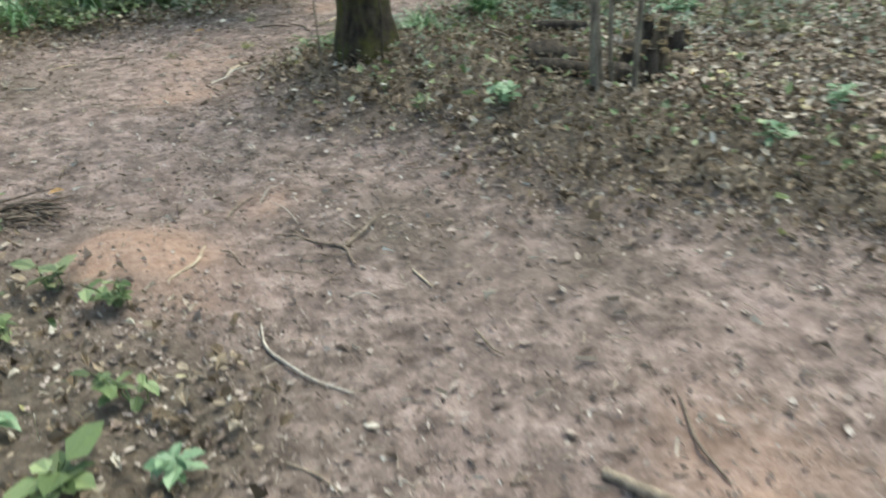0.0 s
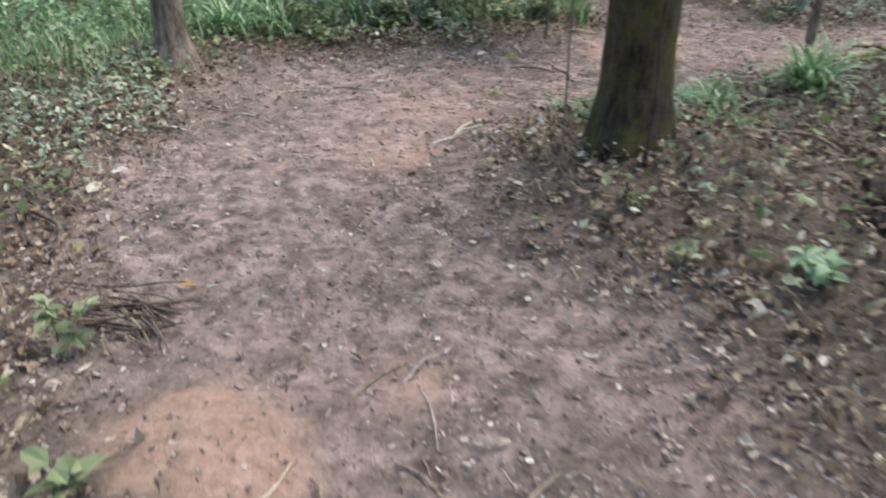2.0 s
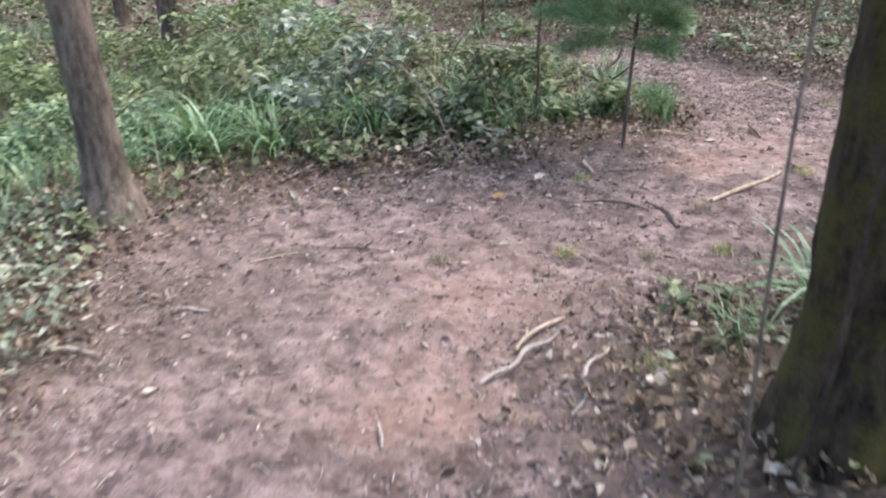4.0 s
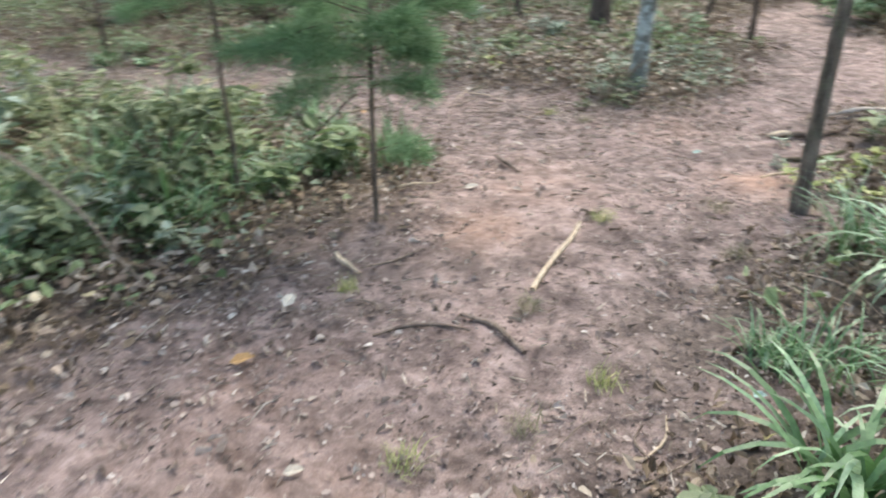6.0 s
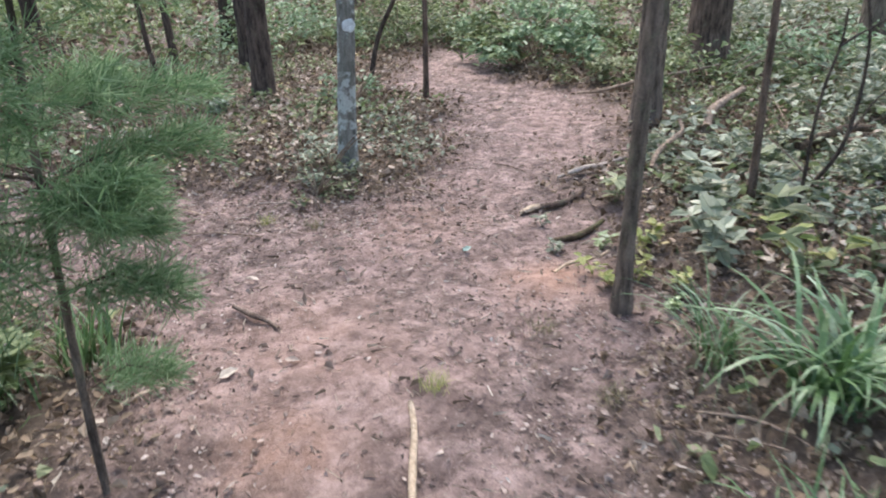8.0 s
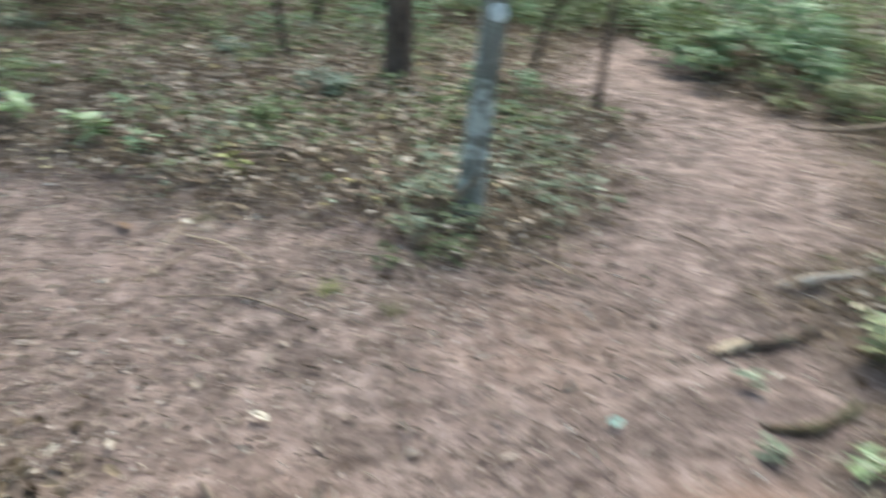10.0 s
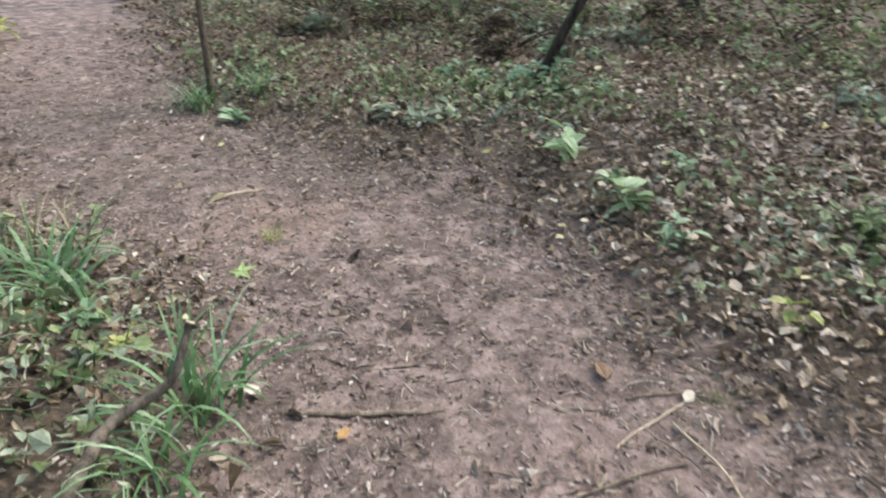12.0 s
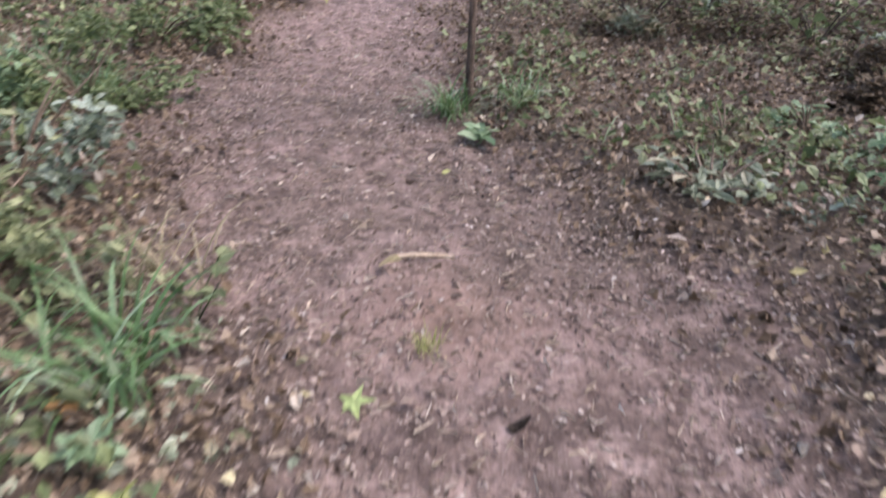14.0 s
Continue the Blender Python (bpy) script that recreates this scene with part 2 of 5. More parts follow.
def bark(name, dark, light, moss=None, amount=0.5, pale=None):
    m, t, p, n, l = material(name)
    v = coords(n)
    mp = n.new("ShaderNodeMapping")
    mp.inputs["Scale"].default_value = (1, 1, 0.22)
    l.new(v, mp.inputs["Vector"])
    ridges, grain = noise_node(n, l, 22, 9, 0.75, mp.outputs[0]), noise_node(n, l, 120, 4, 0.6, v)
    col = ramp(n, l, ridges, [(0.38, dark), (0.5, tuple((a + b) / 2 for a, b in zip(dark, light))), (0.6, light)])
    if moss:
        lo = 0.62 - 0.3 * amount
        col = mixed(n, l, ramp(n, l, noise_node(n, l, 4.5, 6, 0.7, v), [(lo, (0, 0, 0)), (lo + 0.14, (0.85, 0.85, 0.85))]), col, moss)
    if pale:
        col = mixed(n, l, ramp(n, l, noise_node(n, l, 9, 5, 0.6, v), [(0.5, (0, 0, 0)), (0.56, (0.9, 0.9, 0.9))]), col, pale)
    l.new(mixed(n, l, 0.5, col, ramp(n, l, grain, [(0.3, (0.5, 0.5, 0.5)), (0.7, (1.3, 1.3, 1.3))]), "MULTIPLY"), p.inputs["Base Color"])
    p.inputs["Roughness"].default_value = 0.9
    p.inputs["Specular IOR Level"].default_value = 0.2
    bumped(n, l, p, ridges, 0.9, 0.014)
    return m


SOIL = soil_material()
LITTER = leafy("dead_leaves", [(0.0, (0.06, 0.042, 0.028)), (0.2, (0.135, 0.095, 0.062)), (0.5, (0.23, 0.168, 0.113)), (0.8, (0.31, 0.238, 0.17)), (0.94, (0.40, 0.325, 0.25)), (0.99, (0.58, 0.515, 0.435)), (1.0, (0.40, 0.36, 0.15))], 0.75, 0.08, 0.2)
# pale tan leaves, their colour also raised for light falling through the canopy
PALE_LIT_LITTER = leafy("pale_lit_dead_leaves", [(0.0, (0.176, 0.121, 0.088)), (0.3, (0.330, 0.242, 0.182)), (0.65, (0.484, 0.380, 0.297)), (0.92, (0.638, 0.539, 0.446)), (1.0, (0.572, 0.484, 0.220))], 0.7, 0.1, 0.25)
BROKEN = leafy("broken_leaves", [(0.0, (0.095, 0.066, 0.053)), (0.25, (0.18, 0.13, 0.106)), (0.6, (0.30, 0.228, 0.193)), (0.88, (0.42, 0.335, 0.288)), (0.98, (0.54, 0.455, 0.4)), (1.0, (0.68, 0.62, 0.55))], 0.8, 0.06, 0.2)
STRAW = leafy("straw", [(0.0, (0.15, 0.11, 0.08)), (0.5, (0.33, 0.26, 0.195)), (0.9, (0.55, 0.46, 0.36)), (1.0, (0.7, 0.62, 0.52))], 0.7, 0.1, 0.2)
STREWN = leafy("strewn_leaves", [(0.0, (0.17, 0.122, 0.096)), (0.45, (0.29, 0.222, 0.18)), (0.85, (0.45, 0.37, 0.31)), (1.0, (0.62, 0.54, 0.46))], 0.75, 0.08, 0.2)
SCRAPS = leafy("leaf_scraps", [(0.0, (0.05, 0.038, 0.032)), (0.2, (0.12, 0.092, 0.077)), (0.6, (0.235, 0.18, 0.152)), (0.86, (0.37, 0.295, 0.25)), (0.97, (0.45, 0.38, 0.33)), (1.0, (0.62, 0.57, 0.51))], 0.8, 0.05, 0.15)
CLODS = leafy("earth_crumbs", [(0.0, (0.13, 0.098, 0.084)), (0.4, (0.2, 0.15, 0.128)), (0.8, (0.27, 0.205, 0.178)), (1.0, (0.38, 0.3, 0.262))], 0.9, 0.0, 0.15)
HERB = leafy("herb_leaves", [(0.0, (0.070, 0.098, 0.037)), (0.4, (0.134, 0.179, 0.071)), (0.75, (0.216, 0.271, 0.116)), (1.0, (0.351, 0.401, 0.206))], 0.5, 0.3, 0.4)
HERB_PALE = leafy("pale_herb_leaves", [(0.0, (0.143, 0.231, 0.121)), (0.5, (0.231, 0.341, 0.187)), (1.0, (0.363, 0.462, 0.275))], 0.42, 0.3, 0.5)
GREY_LEAF = leafy("grey_leaves", [(0.0, (0.157, 0.188, 0.120)), (0.5, (0.280, 0.319, 0.211)), (0.9, (0.437, 0.473, 0.342)), (1.0, (0.414, 0.353, 0.228))], 0.4, 0.25, 0.5)
BLUE_HERB = leafy("grey_green_leaves", [(0.0, (0.111, 0.140, 0.064)), (0.5, (0.215, 0.250, 0.122)), (1.0, (0.366, 0.390, 0.209))], 0.5, 0.3, 0.45)
# the palest, bluer blades also have the sky's sheen put into their colour
GRASS = leafy("grass_blades", [(0.0, (0.069, 0.138, 0.044)), (0.45, (0.132, 0.233, 0.081)), (0.8, (0.219, 0.344, 0.162)), (1.0, (0.381, 0.488, 0.303))], 0.36, 0.3, 0.6)
DRY_GRASS = leafy("dry_grass", [(0.0, (0.13, 0.13, 0.06)), (0.5, (0.25, 0.23, 0.13)), (1.0, (0.42, 0.35, 0.23))], 0.6, 0.25)
BRIGHT_LEAF = leafy("bright_leaves", [(0.0, (0.32, 0.42, 0.19)), (0.6, (0.42, 0.52, 0.28)), (1.0, (0.54, 0.6, 0.4))], 0.45, 0.3, 0.4)
YELLOW = leafy("yellow_green_leaves", [(0.0, (0.22, 0.27, 0.07)), (0.5, (0.38, 0.41, 0.14)), (1.0, (0.55, 0.51, 0.24))], 0.5, 0.3)
# the pale end paints sky highlights on the lit bush into the leaf colour
DARK_LEAF = leafy("shrub_leaves", [(0.0, (0.089, 0.115, 0.069)), (0.5, (0.189, 0.238, 0.155)), (1.0, (0.430, 0.498, 0.395))], 0.36, 0.3, 0.6)
NEEDLE = leafy("pine_needles", [(0.0, (0.115, 0.200, 0.090)), (0.5, (0.206, 0.324, 0.159)), (1.0, (0.360, 0.487, 0.276))], 0.5, 0.5)
CROWN = leafy("tree_leaves", [(0.0, (0.04, 0.075, 0.025)), (0.5, (0.07, 0.125, 0.04)), (1.0, (0.12, 0.18, 0.06))], 0.55, 0.4)
MOSSY_BARK = bark("mossy_bark", (0.010, 0.0075, 0.006), (0.07, 0.051, 0.036), (0.07, 0.063, 0.017), 0.58)
BROWN_BARK = bark("brown_bark", (0.045, 0.032, 0.025), (0.19, 0.138, 0.105), (0.15, 0.15, 0.105), 0.15)
GREY_BARK = bark("grey_bark", (0.055, 0.043, 0.034), (0.24, 0.19, 0.15), (0.15, 0.15, 0.095), 0.3)
PALE_BARK = bark("lichen_bark", (0.10, 0.10, 0.085), (0.27, 0.27, 0.24), (0.12, 0.15, 0.10), 0.3, (0.46, 0.5, 0.47))
UMBER_BARK = bark("umber_bark", (0.03, 0.022, 0.018), (0.14, 0.105, 0.085), (0.12, 0.12, 0.08), 0.2)
DARK_BARK = bark("dark_bark", (0.02, 0.015, 0.012), (0.095, 0.072, 0.055))
STEM_BARK = bark("smooth_stem_bark", (0.10, 0.078, 0.06), (0.30, 0.245, 0.19), (0.15, 0.15, 0.10), 0.25)
TWIG_WOOD = bark("twig_wood", (0.12, 0.085, 0.065), (0.30, 0.225, 0.175))
DEAD_WOOD = bark("weathered_wood", (0.14, 0.1, 0.075), (0.36, 0.28, 0.21))
WASHED_WOOD = bark("washed_wood", (0.30, 0.25, 0.205), (0.56, 0.48, 0.41))
PALE_WOOD = bark("bare_wood", (0.40, 0.30, 0.205), (0.66, 0.53, 0.385))
ROT_WOOD = bark("rotten_wood", (0.025, 0.018, 0.014), (0.19, 0.135, 0.09), (0.11, 0.115, 0.05), 0.3)
LICHEN = bark("white_lichen", (0.55, 0.6, 0.6), (0.75, 0.8, 0.8))


# ---- builders ----
def mesh_of(name, verts, faces, mats, smooth_shade=False):
    """A mesh from arrays: verts (n, 3), faces an array (m, k) of corners."""
    me = bpy.data.meshes.new(name)
    faces = np.asarray(faces, np.int32)
    me.vertices.add(len(verts))
    me.vertices.foreach_set("co", np.asarray(verts, np.float32).ravel())
    me.loops.add(faces.size)
    me.loops.foreach_set("vertex_index", faces.ravel())
    me.polygons.add(len(faces))
    me.polygons.foreach_set("loop_start", np.arange(len(faces), dtype=np.int32) * faces.shape[1])
    me.polygons.foreach_set("use_smooth", np.full(len(faces), smooth_shade))
    me.update(calc_edges=True)
    me.validate()
    me.materials.append(mats)
    return me


def part(name, me, parent, label=""):
    ob = new(name, me)
    ob.parent = parent
    return tagged(ob, label) if label else ob


def thing(name, x, y, label, category, group="", z=None, turn=0):
    ob = new(name)
    ob.empty_display_size = 0.1
    ob.matrix_world = pose(x, y, gz(x, y) - 0.01 if z is None else z, 0, 0, turn)
    return tagged(ob, label, category, group)


def turned(yaw, pitch, roll):
    """Rotation matrices (n, 3, 3): about x by roll, then y by -pitch, then z by yaw; radians."""
    cy, sy, cp, sp, cr, sr = np.cos(yaw), np.sin(yaw), np.cos(pitch), np.sin(pitch), np.cos(roll), np.sin(roll)
    return np.stack([np.stack([cy * cp, -cy * sp * sr - sy * cr, -cy * sp * cr + sy * sr], -1),
                     np.stack([sy * cp, -sy * sp * sr + cy * cr, -sy * sp * cr - cy * sr], -1),
                     np.stack([sp, cp * sr, cp * cr], -1)], -2)


LEAF = np.array([(0, 0, 0), (0.3, 0.5, 0.10), (0.72, 0.36, 0.14), (1, 0, 0.0), (0.72, -0.36, 0.14), (0.3, -0.5, 0.10)])
LEAF_FACES = [(0, 1, 2, 3), (0, 3, 4, 5)]


def leaves(pos, yaw, pitch, roll, length, width, curl=1.0, shape=LEAF, faces=LEAF_FACES, ragged=0.0):
    """Vertices and faces of many leaves, each from its stalk."""
    n, k = len(pos), len(shape)
    local = np.broadcast_to(shape, (n, k, 3)).copy()
    if ragged:
        local = local + np.random.default_rng(n).normal(0, ragged, local.shape)
    local[:, :, 0] *= np.asarray(length)[:, None]
    local[:, :, 1] *= np.asarray(width)[:, None]
    local[:, :, 2] *= (np.asarray(length) * curl)[:, None]
    v = np.einsum("nij,nkj->nki", turned(yaw, pitch, roll), local) + pos[:, None, :]
    f = (np.arange(n)[:, None, None] * k + np.array(faces)[None]).reshape(-1, len(faces[0]))
    return v.reshape(-1, 3), f


def blades(n, length, width, spread=0.06, lean=(0.1, 0.6), bend=(0.8, 2.0), seg=5, rng=RNG, vary=0.45):
    """A tuft of n arching grass blades from the origin."""
    yaw = rng.uniform(0, 2 * math.pi, n)
    long = length * rng.uniform(1 - vary, 1 + 0.25, n)
    wide = width * rng.uniform(0.6, 1.2, n)
    t0, dt = rng.uniform(*lean, n), rng.uniform(*bend, n)
    root = rng.normal(0, spread, (n, 2))
    out, up = np.zeros(n), np.zeros(n)
    rows = []
    for i in range(seg + 1):
        s = i / seg
        w = wide * (1 - s) ** 0.6 * (0.55 + 0.45 * min(1, s * 4)) * 0.5
        c = np.stack([root[:, 0] + np.cos(yaw) * out, root[:, 1] + np.sin(yaw) * out, up], -1)
        side = np.stack([-np.sin(yaw) * w, np.cos(yaw) * w, np.zeros(n)], -1)
        rows += [c - side, c + side]
        a = t0 + dt * (s + 0.5 / seg) ** 1.4
        out, up = out + np.sin(a) * long / seg, up + np.cos(a) * long / seg
    v = np.stack(rows, 1).reshape(-1, 3)
    v[:, 2] = np.maximum(v[:, 2], 0.004)
    base = np.array([(2 * i, 2 * i + 1, 2 * i + 3, 2 * i + 2) for i in range(seg)])
    f = (np.arange(n)[:, None, None] * (2 * (seg + 1)) + base[None]).reshape(-1, 4)
    return v, f


def tube(points, radii, sides=10, rough=0.12, seed=0, flare=0.0, step=0.06):
    """A rough round limb along points, with its girth given at each of them; closed ends."""
    pts, rad = np.array(points, float), np.array(radii, float)
    cum = np.r_[0, np.cumsum(np.linalg.norm(np.diff(pts, axis=0), axis=1))]
    n = max(3, min(90, int(cum[-1] / step)))
    s = np.linspace(0, cum[-1], n)
    c = np.stack([np.interp(s, cum, pts[:, i]) for i in range(3)], -1)
    k = max(1, int(n / len(pts) / 2))
    if n > 6 and len(pts) > 2:
        pad = np.vstack([np.repeat(c[:1], k, 0), c, np.repeat(c[-1:], k, 0)])
        soft = np.stack([np.convolve(pad[:, i], np.ones(2 * k + 1) / (2 * k + 1), "valid") for i in range(3)], -1)
        soft[0], soft[-1] = c[0], c[-1]
        c = soft
    r = np.interp(s, cum, rad)
    rng = np.random.default_rng(seed + 5)
    tan = np.gradient(c, axis=0)
    tan /= np.linalg.norm(tan, axis=1)[:, None] + 1e-9
    ref = np.array([1.0, 0, 0]) if abs(tan[0][0]) < 0.8 else np.array([0, 1.0, 0])
    a = np.cross(tan, ref)
    a /= np.linalg.norm(a, axis=1)[:, None] + 1e-9
    b = np.cross(tan, a)
    th = np.linspace(0, 2 * math.pi, sides, endpoint=False)
    lobes = sum(rng.uniform(0.3, 1) * np.cos(th * j + rng.uniform(0, 6)) for j in (2, 3, 5)) / 3
    wob = 1 + rough * (lobes[None] * (1 + 1.5 * flare * np.exp(-s / 0.25))[:, None] + rng.normal(0, 0.35, (n, sides)))
    rr = r[:, None] * wob * (1 + flare * np.exp(-s / 0.12))[:, None]
    v = c[:, None, :] + rr[:, :, None] * (np.cos(th)[None, :, None] * a[:, None, :] + np.sin(th)[None, :, None] * b[:, None, :])
    i, j = np.meshgrid(np.arange(n - 1), np.arange(sides), indexing="ij")
    f = np.stack([i * sides + j, (i + 1) * sides + j, (i + 1) * sides + (j + 1) % sides, i * sides + (j + 1) % sides], -1).reshape(-1, 4)
    v = v.reshape(-1, 3)
    caps = []
    for row, mid in ((0, len(v)), (n - 1, len(v) + 1)):
        for q in range(0, sides, 2):
            corner = [row * sides + q, row * sides + (q + 1) % sides, row * sides + (q + 2) % sides, mid]
            caps.append(corner if row else corner[::-1])
    v = np.vstack([v, c[:1], c[-1:]])
    return v, np.vstack([f, np.array(caps)])


def join(pieces):
    vs, fs, n = [], [], 0
    for v, f in pieces:
        vs.append(v)
        fs.append(np.asarray(f) + n)
        n += len(v)
    return np.vstack(vs), np.vstack(fs)


def scatter(n, box, keep, rng=RNG):
    """Up to n random places in the box (x0, y0, x1, y1), kept with the chance keep(x, y, d)."""
    x, y = rng.uniform(box[0], box[2], n), rng.uniform(box[1], box[3], n)
    d = off_trail(x, y)
    on = rng.random(n) < keep(x, y, d)
    x, y, d = x[on], y[on], d[on]
    return np.stack([x, y, ground_z(x, y, d)], -1), d


def stuff(name, v, f, mat, label, category):
    return tagged(new(name, mesh_of(name, v, f, mat)), label, category, kind="stuff")


# ---- ground: one sheet out to the horizon ----
def steps(a, b, fine):
    inner = np.arange(a, b, fine)
    grow = np.cumsum(fine * 1.22 ** np.arange(1, 46))
    grow = grow[grow < 900]
    return np.r_[(a - grow)[::-1], inner, b + grow]


gx, gy = steps(-6.5, 4.5, 0.04), steps(0.5, 15, 0.04)
GX, GY = np.meshgrid(gx, gy)
GD = off_trail(GX.ravel(), GY.ravel())
GZ = ground_z(GX.ravel(), GY.ravel(), GD)
near = 1 - smooth(0, 8, np.maximum(np.abs(GX.ravel() + 1.2) - 6, np.abs(GY.ravel() - 7.5) - 7.5))
GZ = GZ + near * (0.02 * (value_noise(GX.ravel(), GY.ravel(), 13, 21) - 0.5) + 0.014 * (value_noise(GX.ravel(), GY.ravel(), 24, 22) - 0.5))
gi, gj = np.meshgrid(np.arange(len(gy) - 1), np.arange(len(gx) - 1), indexing="ij")
w = len(gx)
gf = np.stack([gi * w + gj, gi * w + gj + 1, (gi + 1) * w + gj + 1, (gi + 1) * w + gj], -1).reshape(-1, 4)
ground_mesh = mesh_of("ground", np.stack([GX.ravel(), GY.ravel(), GZ], -1), gf, SOIL, True)
worn = 1 - smooth(-0.2, 0.6, GD + 0.3 * (value_noise(GX.ravel(), GY.ravel(), 9, 31) - 0.5))
CLAY = [(-1.42, 2.69, 0.21, 1.45), (-1.2, 2.67, 0.21, 1.15), (-1.02, 2.4, 0.3, 0.3), (-0.85, 3.22, 0.16, 0.5), (-1.87, 5.16, 0.3, 0.5), (-1.91, 6.1, 0.5, 0.35), (-1.26, 8.31, 0.22, 0.65),
        (0.47, 8.82, 0.24, 0.8), (-2.27, 7.02, 0.35, 0.2), (0.85, 1.45, 0.3, 0.5), (-3.1, 12.0, 0.3, 0.3), (0.3, 10.1, 0.5, 0.25), (-0.9, 9.0, 0.5, 0.25)]


def clay_at(x, y):
    return np.clip(sum(k * bump_at(x, y, cx, cy, r) for cx, cy, r, k in CLAY) * (0.3 + 0.75 * value_noise(x, y, 6, 41) + 0.6 * value_noise(x, y, 17, 43)), 0, 0.82)


tone = clay_at(GX.ravel(), GY.ravel())
# patches where the trail blends towards the darker humus colour
DARK_EARTH = [(-0.3, 2.95, 0.5, 0.5), (-0.75, 1.6, 0.5, 0.5), (-1.5, 3.1, 0.5, 0.3), (0.6, 2.6, 0.5, 0.4), (-0.6, 7.2, 0.35, 0.5), (-1.9, 7.9, 0.4, 0.2), (-1.0, 11.6, 0.5, 0.15), (-0.9, 3.9, 0.4, 0.3), (-1.6, 11.9, 0.4, 0.15), (-4.3, 12.4, 0.9, 0.4), (-3.3, 12.5, 0.6, 0.35), (-5.6, 13.0, 0.9, 0.4), (-3.3, 5.5, 0.7, 0.5), (-1.75, 2.5, 0.5, 0.45)]
dark_earth = sum(k * bump_at(GX.ravel(), GY.ravel(), cx, cy, q) for cx, cy, q, k in DARK_EARTH) * (0.3 + 1.3 * value_noise(GX.ravel(), GY.ravel(), 4, 43))
worn = np.clip(worn - dark_earth, 0, 1)
ground_mesh.attributes.new("trail", "FLOAT", "POINT").data.foreach_set("value", np.maximum(worn, tone).astype(np.float32))
ground_mesh.attributes.new("clay", "FLOAT", "POINT").data.foreach_set("value", tone.astype(np.float32))
tagged(new("ground", ground_mesh), "pinkish brown bare earth trail between banks of dark leaf mould", "ground", kind="structure")

# ---- trees ----
def crown_leaves(height, radius, n, rng, size=0.13):
    """Clumps of leaves round limb ends, with gaps between."""
    m = max(6, n // 60)
    centre = rng.normal(0, 1, (m, 3)) * np.array([radius * 0.5, radius * 0.5, radius * 0.45]) + np.array([0, 0, height])
    pick = rng.integers(0, m, n)
    p = centre[pick] + rng.normal(0, 1, (n, 3)) * np.array([0.45, 0.45, 0.22]) * radius * 0.28
    return leaves(p, rng.uniform(0, 6.3, n), rng.uniform(-0.9, 0.4, n), rng.uniform(-0.8, 0.8, n), size * rng.uniform(0.6, 1.3, n), size * 0.55 * rng.uniform(0.7, 1.2, n))


def tree(name, x, y, r, height, mat, label, lean=(0, 0), flare=0.35, seed=0, bends=0.0, leaf_count=700, crown_at=None, sides=18, rough=0.1, z=None, group=""):
    rng = np.random.default_rng(seed)
    t = thing(name, x, y, label, "tree", group, z=(gz(x, y) - 0.06 if z is None else z))
    k = np.linspace(0, 1, 7)
    off = np.cumsum(rng.normal(0, bends, (7, 2)), 0) * (k > 0)[:, None]
    pts = [(lean[0] * height * q + off[i, 0], lean[1] * height * q + off[i, 1], height * q) for i, q in enumerate(k)]
    part("trunk", mesh_of("trunk", *tube(pts, r * (1 - 0.75 * k), sides, rough, seed, flare, 0.07), mat, True), t)
    top = np.array(pts)
    for i in range(4):
        a, h = rng.uniform(0, 6.3), int(rng.integers(4, 6))
        s = top[h]
        e = s + np.array([math.cos(a), math.sin(a), 0.7]) * height * rng.uniform(0.12, 0.22)
        mid = (s + e) / 2 + rng.normal(0, 0.1, 3)
        part("limb", mesh_of("limb", *tube([s, mid, e], [r * 0.3, r * 0.2, r * 0.06], 7, 0.1, seed + i, 0, 0.25), mat, True), t)
    if leaf_count:
        v, f = crown_leaves(crown_at or height * 0.92, height * 0.27, leaf_count, rng, 0.16)
        v = v + np.array([top[5][0], top[5][1], 0])
        part("crown", mesh_of("crown", v, f, CROWN), t)
    return t


big_tree = tree("tree", -0.52, 5.36, 0.19, 11, MOSSY_BARK, "thick dark tree trunk with mossy bark and a creeper", lean=(-0.03, 0.0), flare=0.45, seed=3, sides=30, leaf_count=800, rough=0.075)
for i, (sx, sy, top) in enumerate([(-0.12, -0.235, 1.9), (0.10, -0.26, 1.5)]):
    pts = [(sx * 1.3, sy * 1.25, 0.05), (sx * 1.1 + 0.03, sy * 1.1, 0.4), (sx, sy * 1.0, 0.8), (sx + 0.05, sy * 0.98, 1.2), (sx + 0.02, sy * 0.94, top)]
    part("creeper_stem", mesh_of("creeper_stem", *tube(pts, [0.008, 0.007, 0.007, 0.006, 0.004], 7, 0.15, i), DARK_BARK, True), big_tree, "thin brown creeper stem on the bark")
tree("tree", -4.22, 6.0, 0.11, 8, GREY_BARK, "slender grey-brown tree trunk leaning beside the trail", lean=(-0.03, 0.0), flare=0.75, seed=4, bends=0.03)
tree("tree", 0.48, 8.36, 0.041, 6, GREY_BARK, "thin leaning grey-brown trunk at the trail's edge", lean=(0.03, 0.0), rough=0.2, flare=0.5, seed=5, bends=0.045, leaf_count=400)
pale_tree = tree("tree", 0.49, 11.22, 0.072, 8, PALE_BARK, "slim pale trunk mottled with grey lichen", lean=(0.06, -0.02), flare=0.25, seed=6)
tree("tree", 0.93, 14.05, 0.125, 10, UMBER_BARK, "dark upright tree trunk among leaf litter", lean=(0.01, 0.0), seed=7, flare=0.2)
tree("tree", 1.60, 16.2, 0.15, 10, UMBER_BARK, "dark brown tree trunk behind another in litter", lean=(-0.01, 0.0), seed=57, flare=0.25)
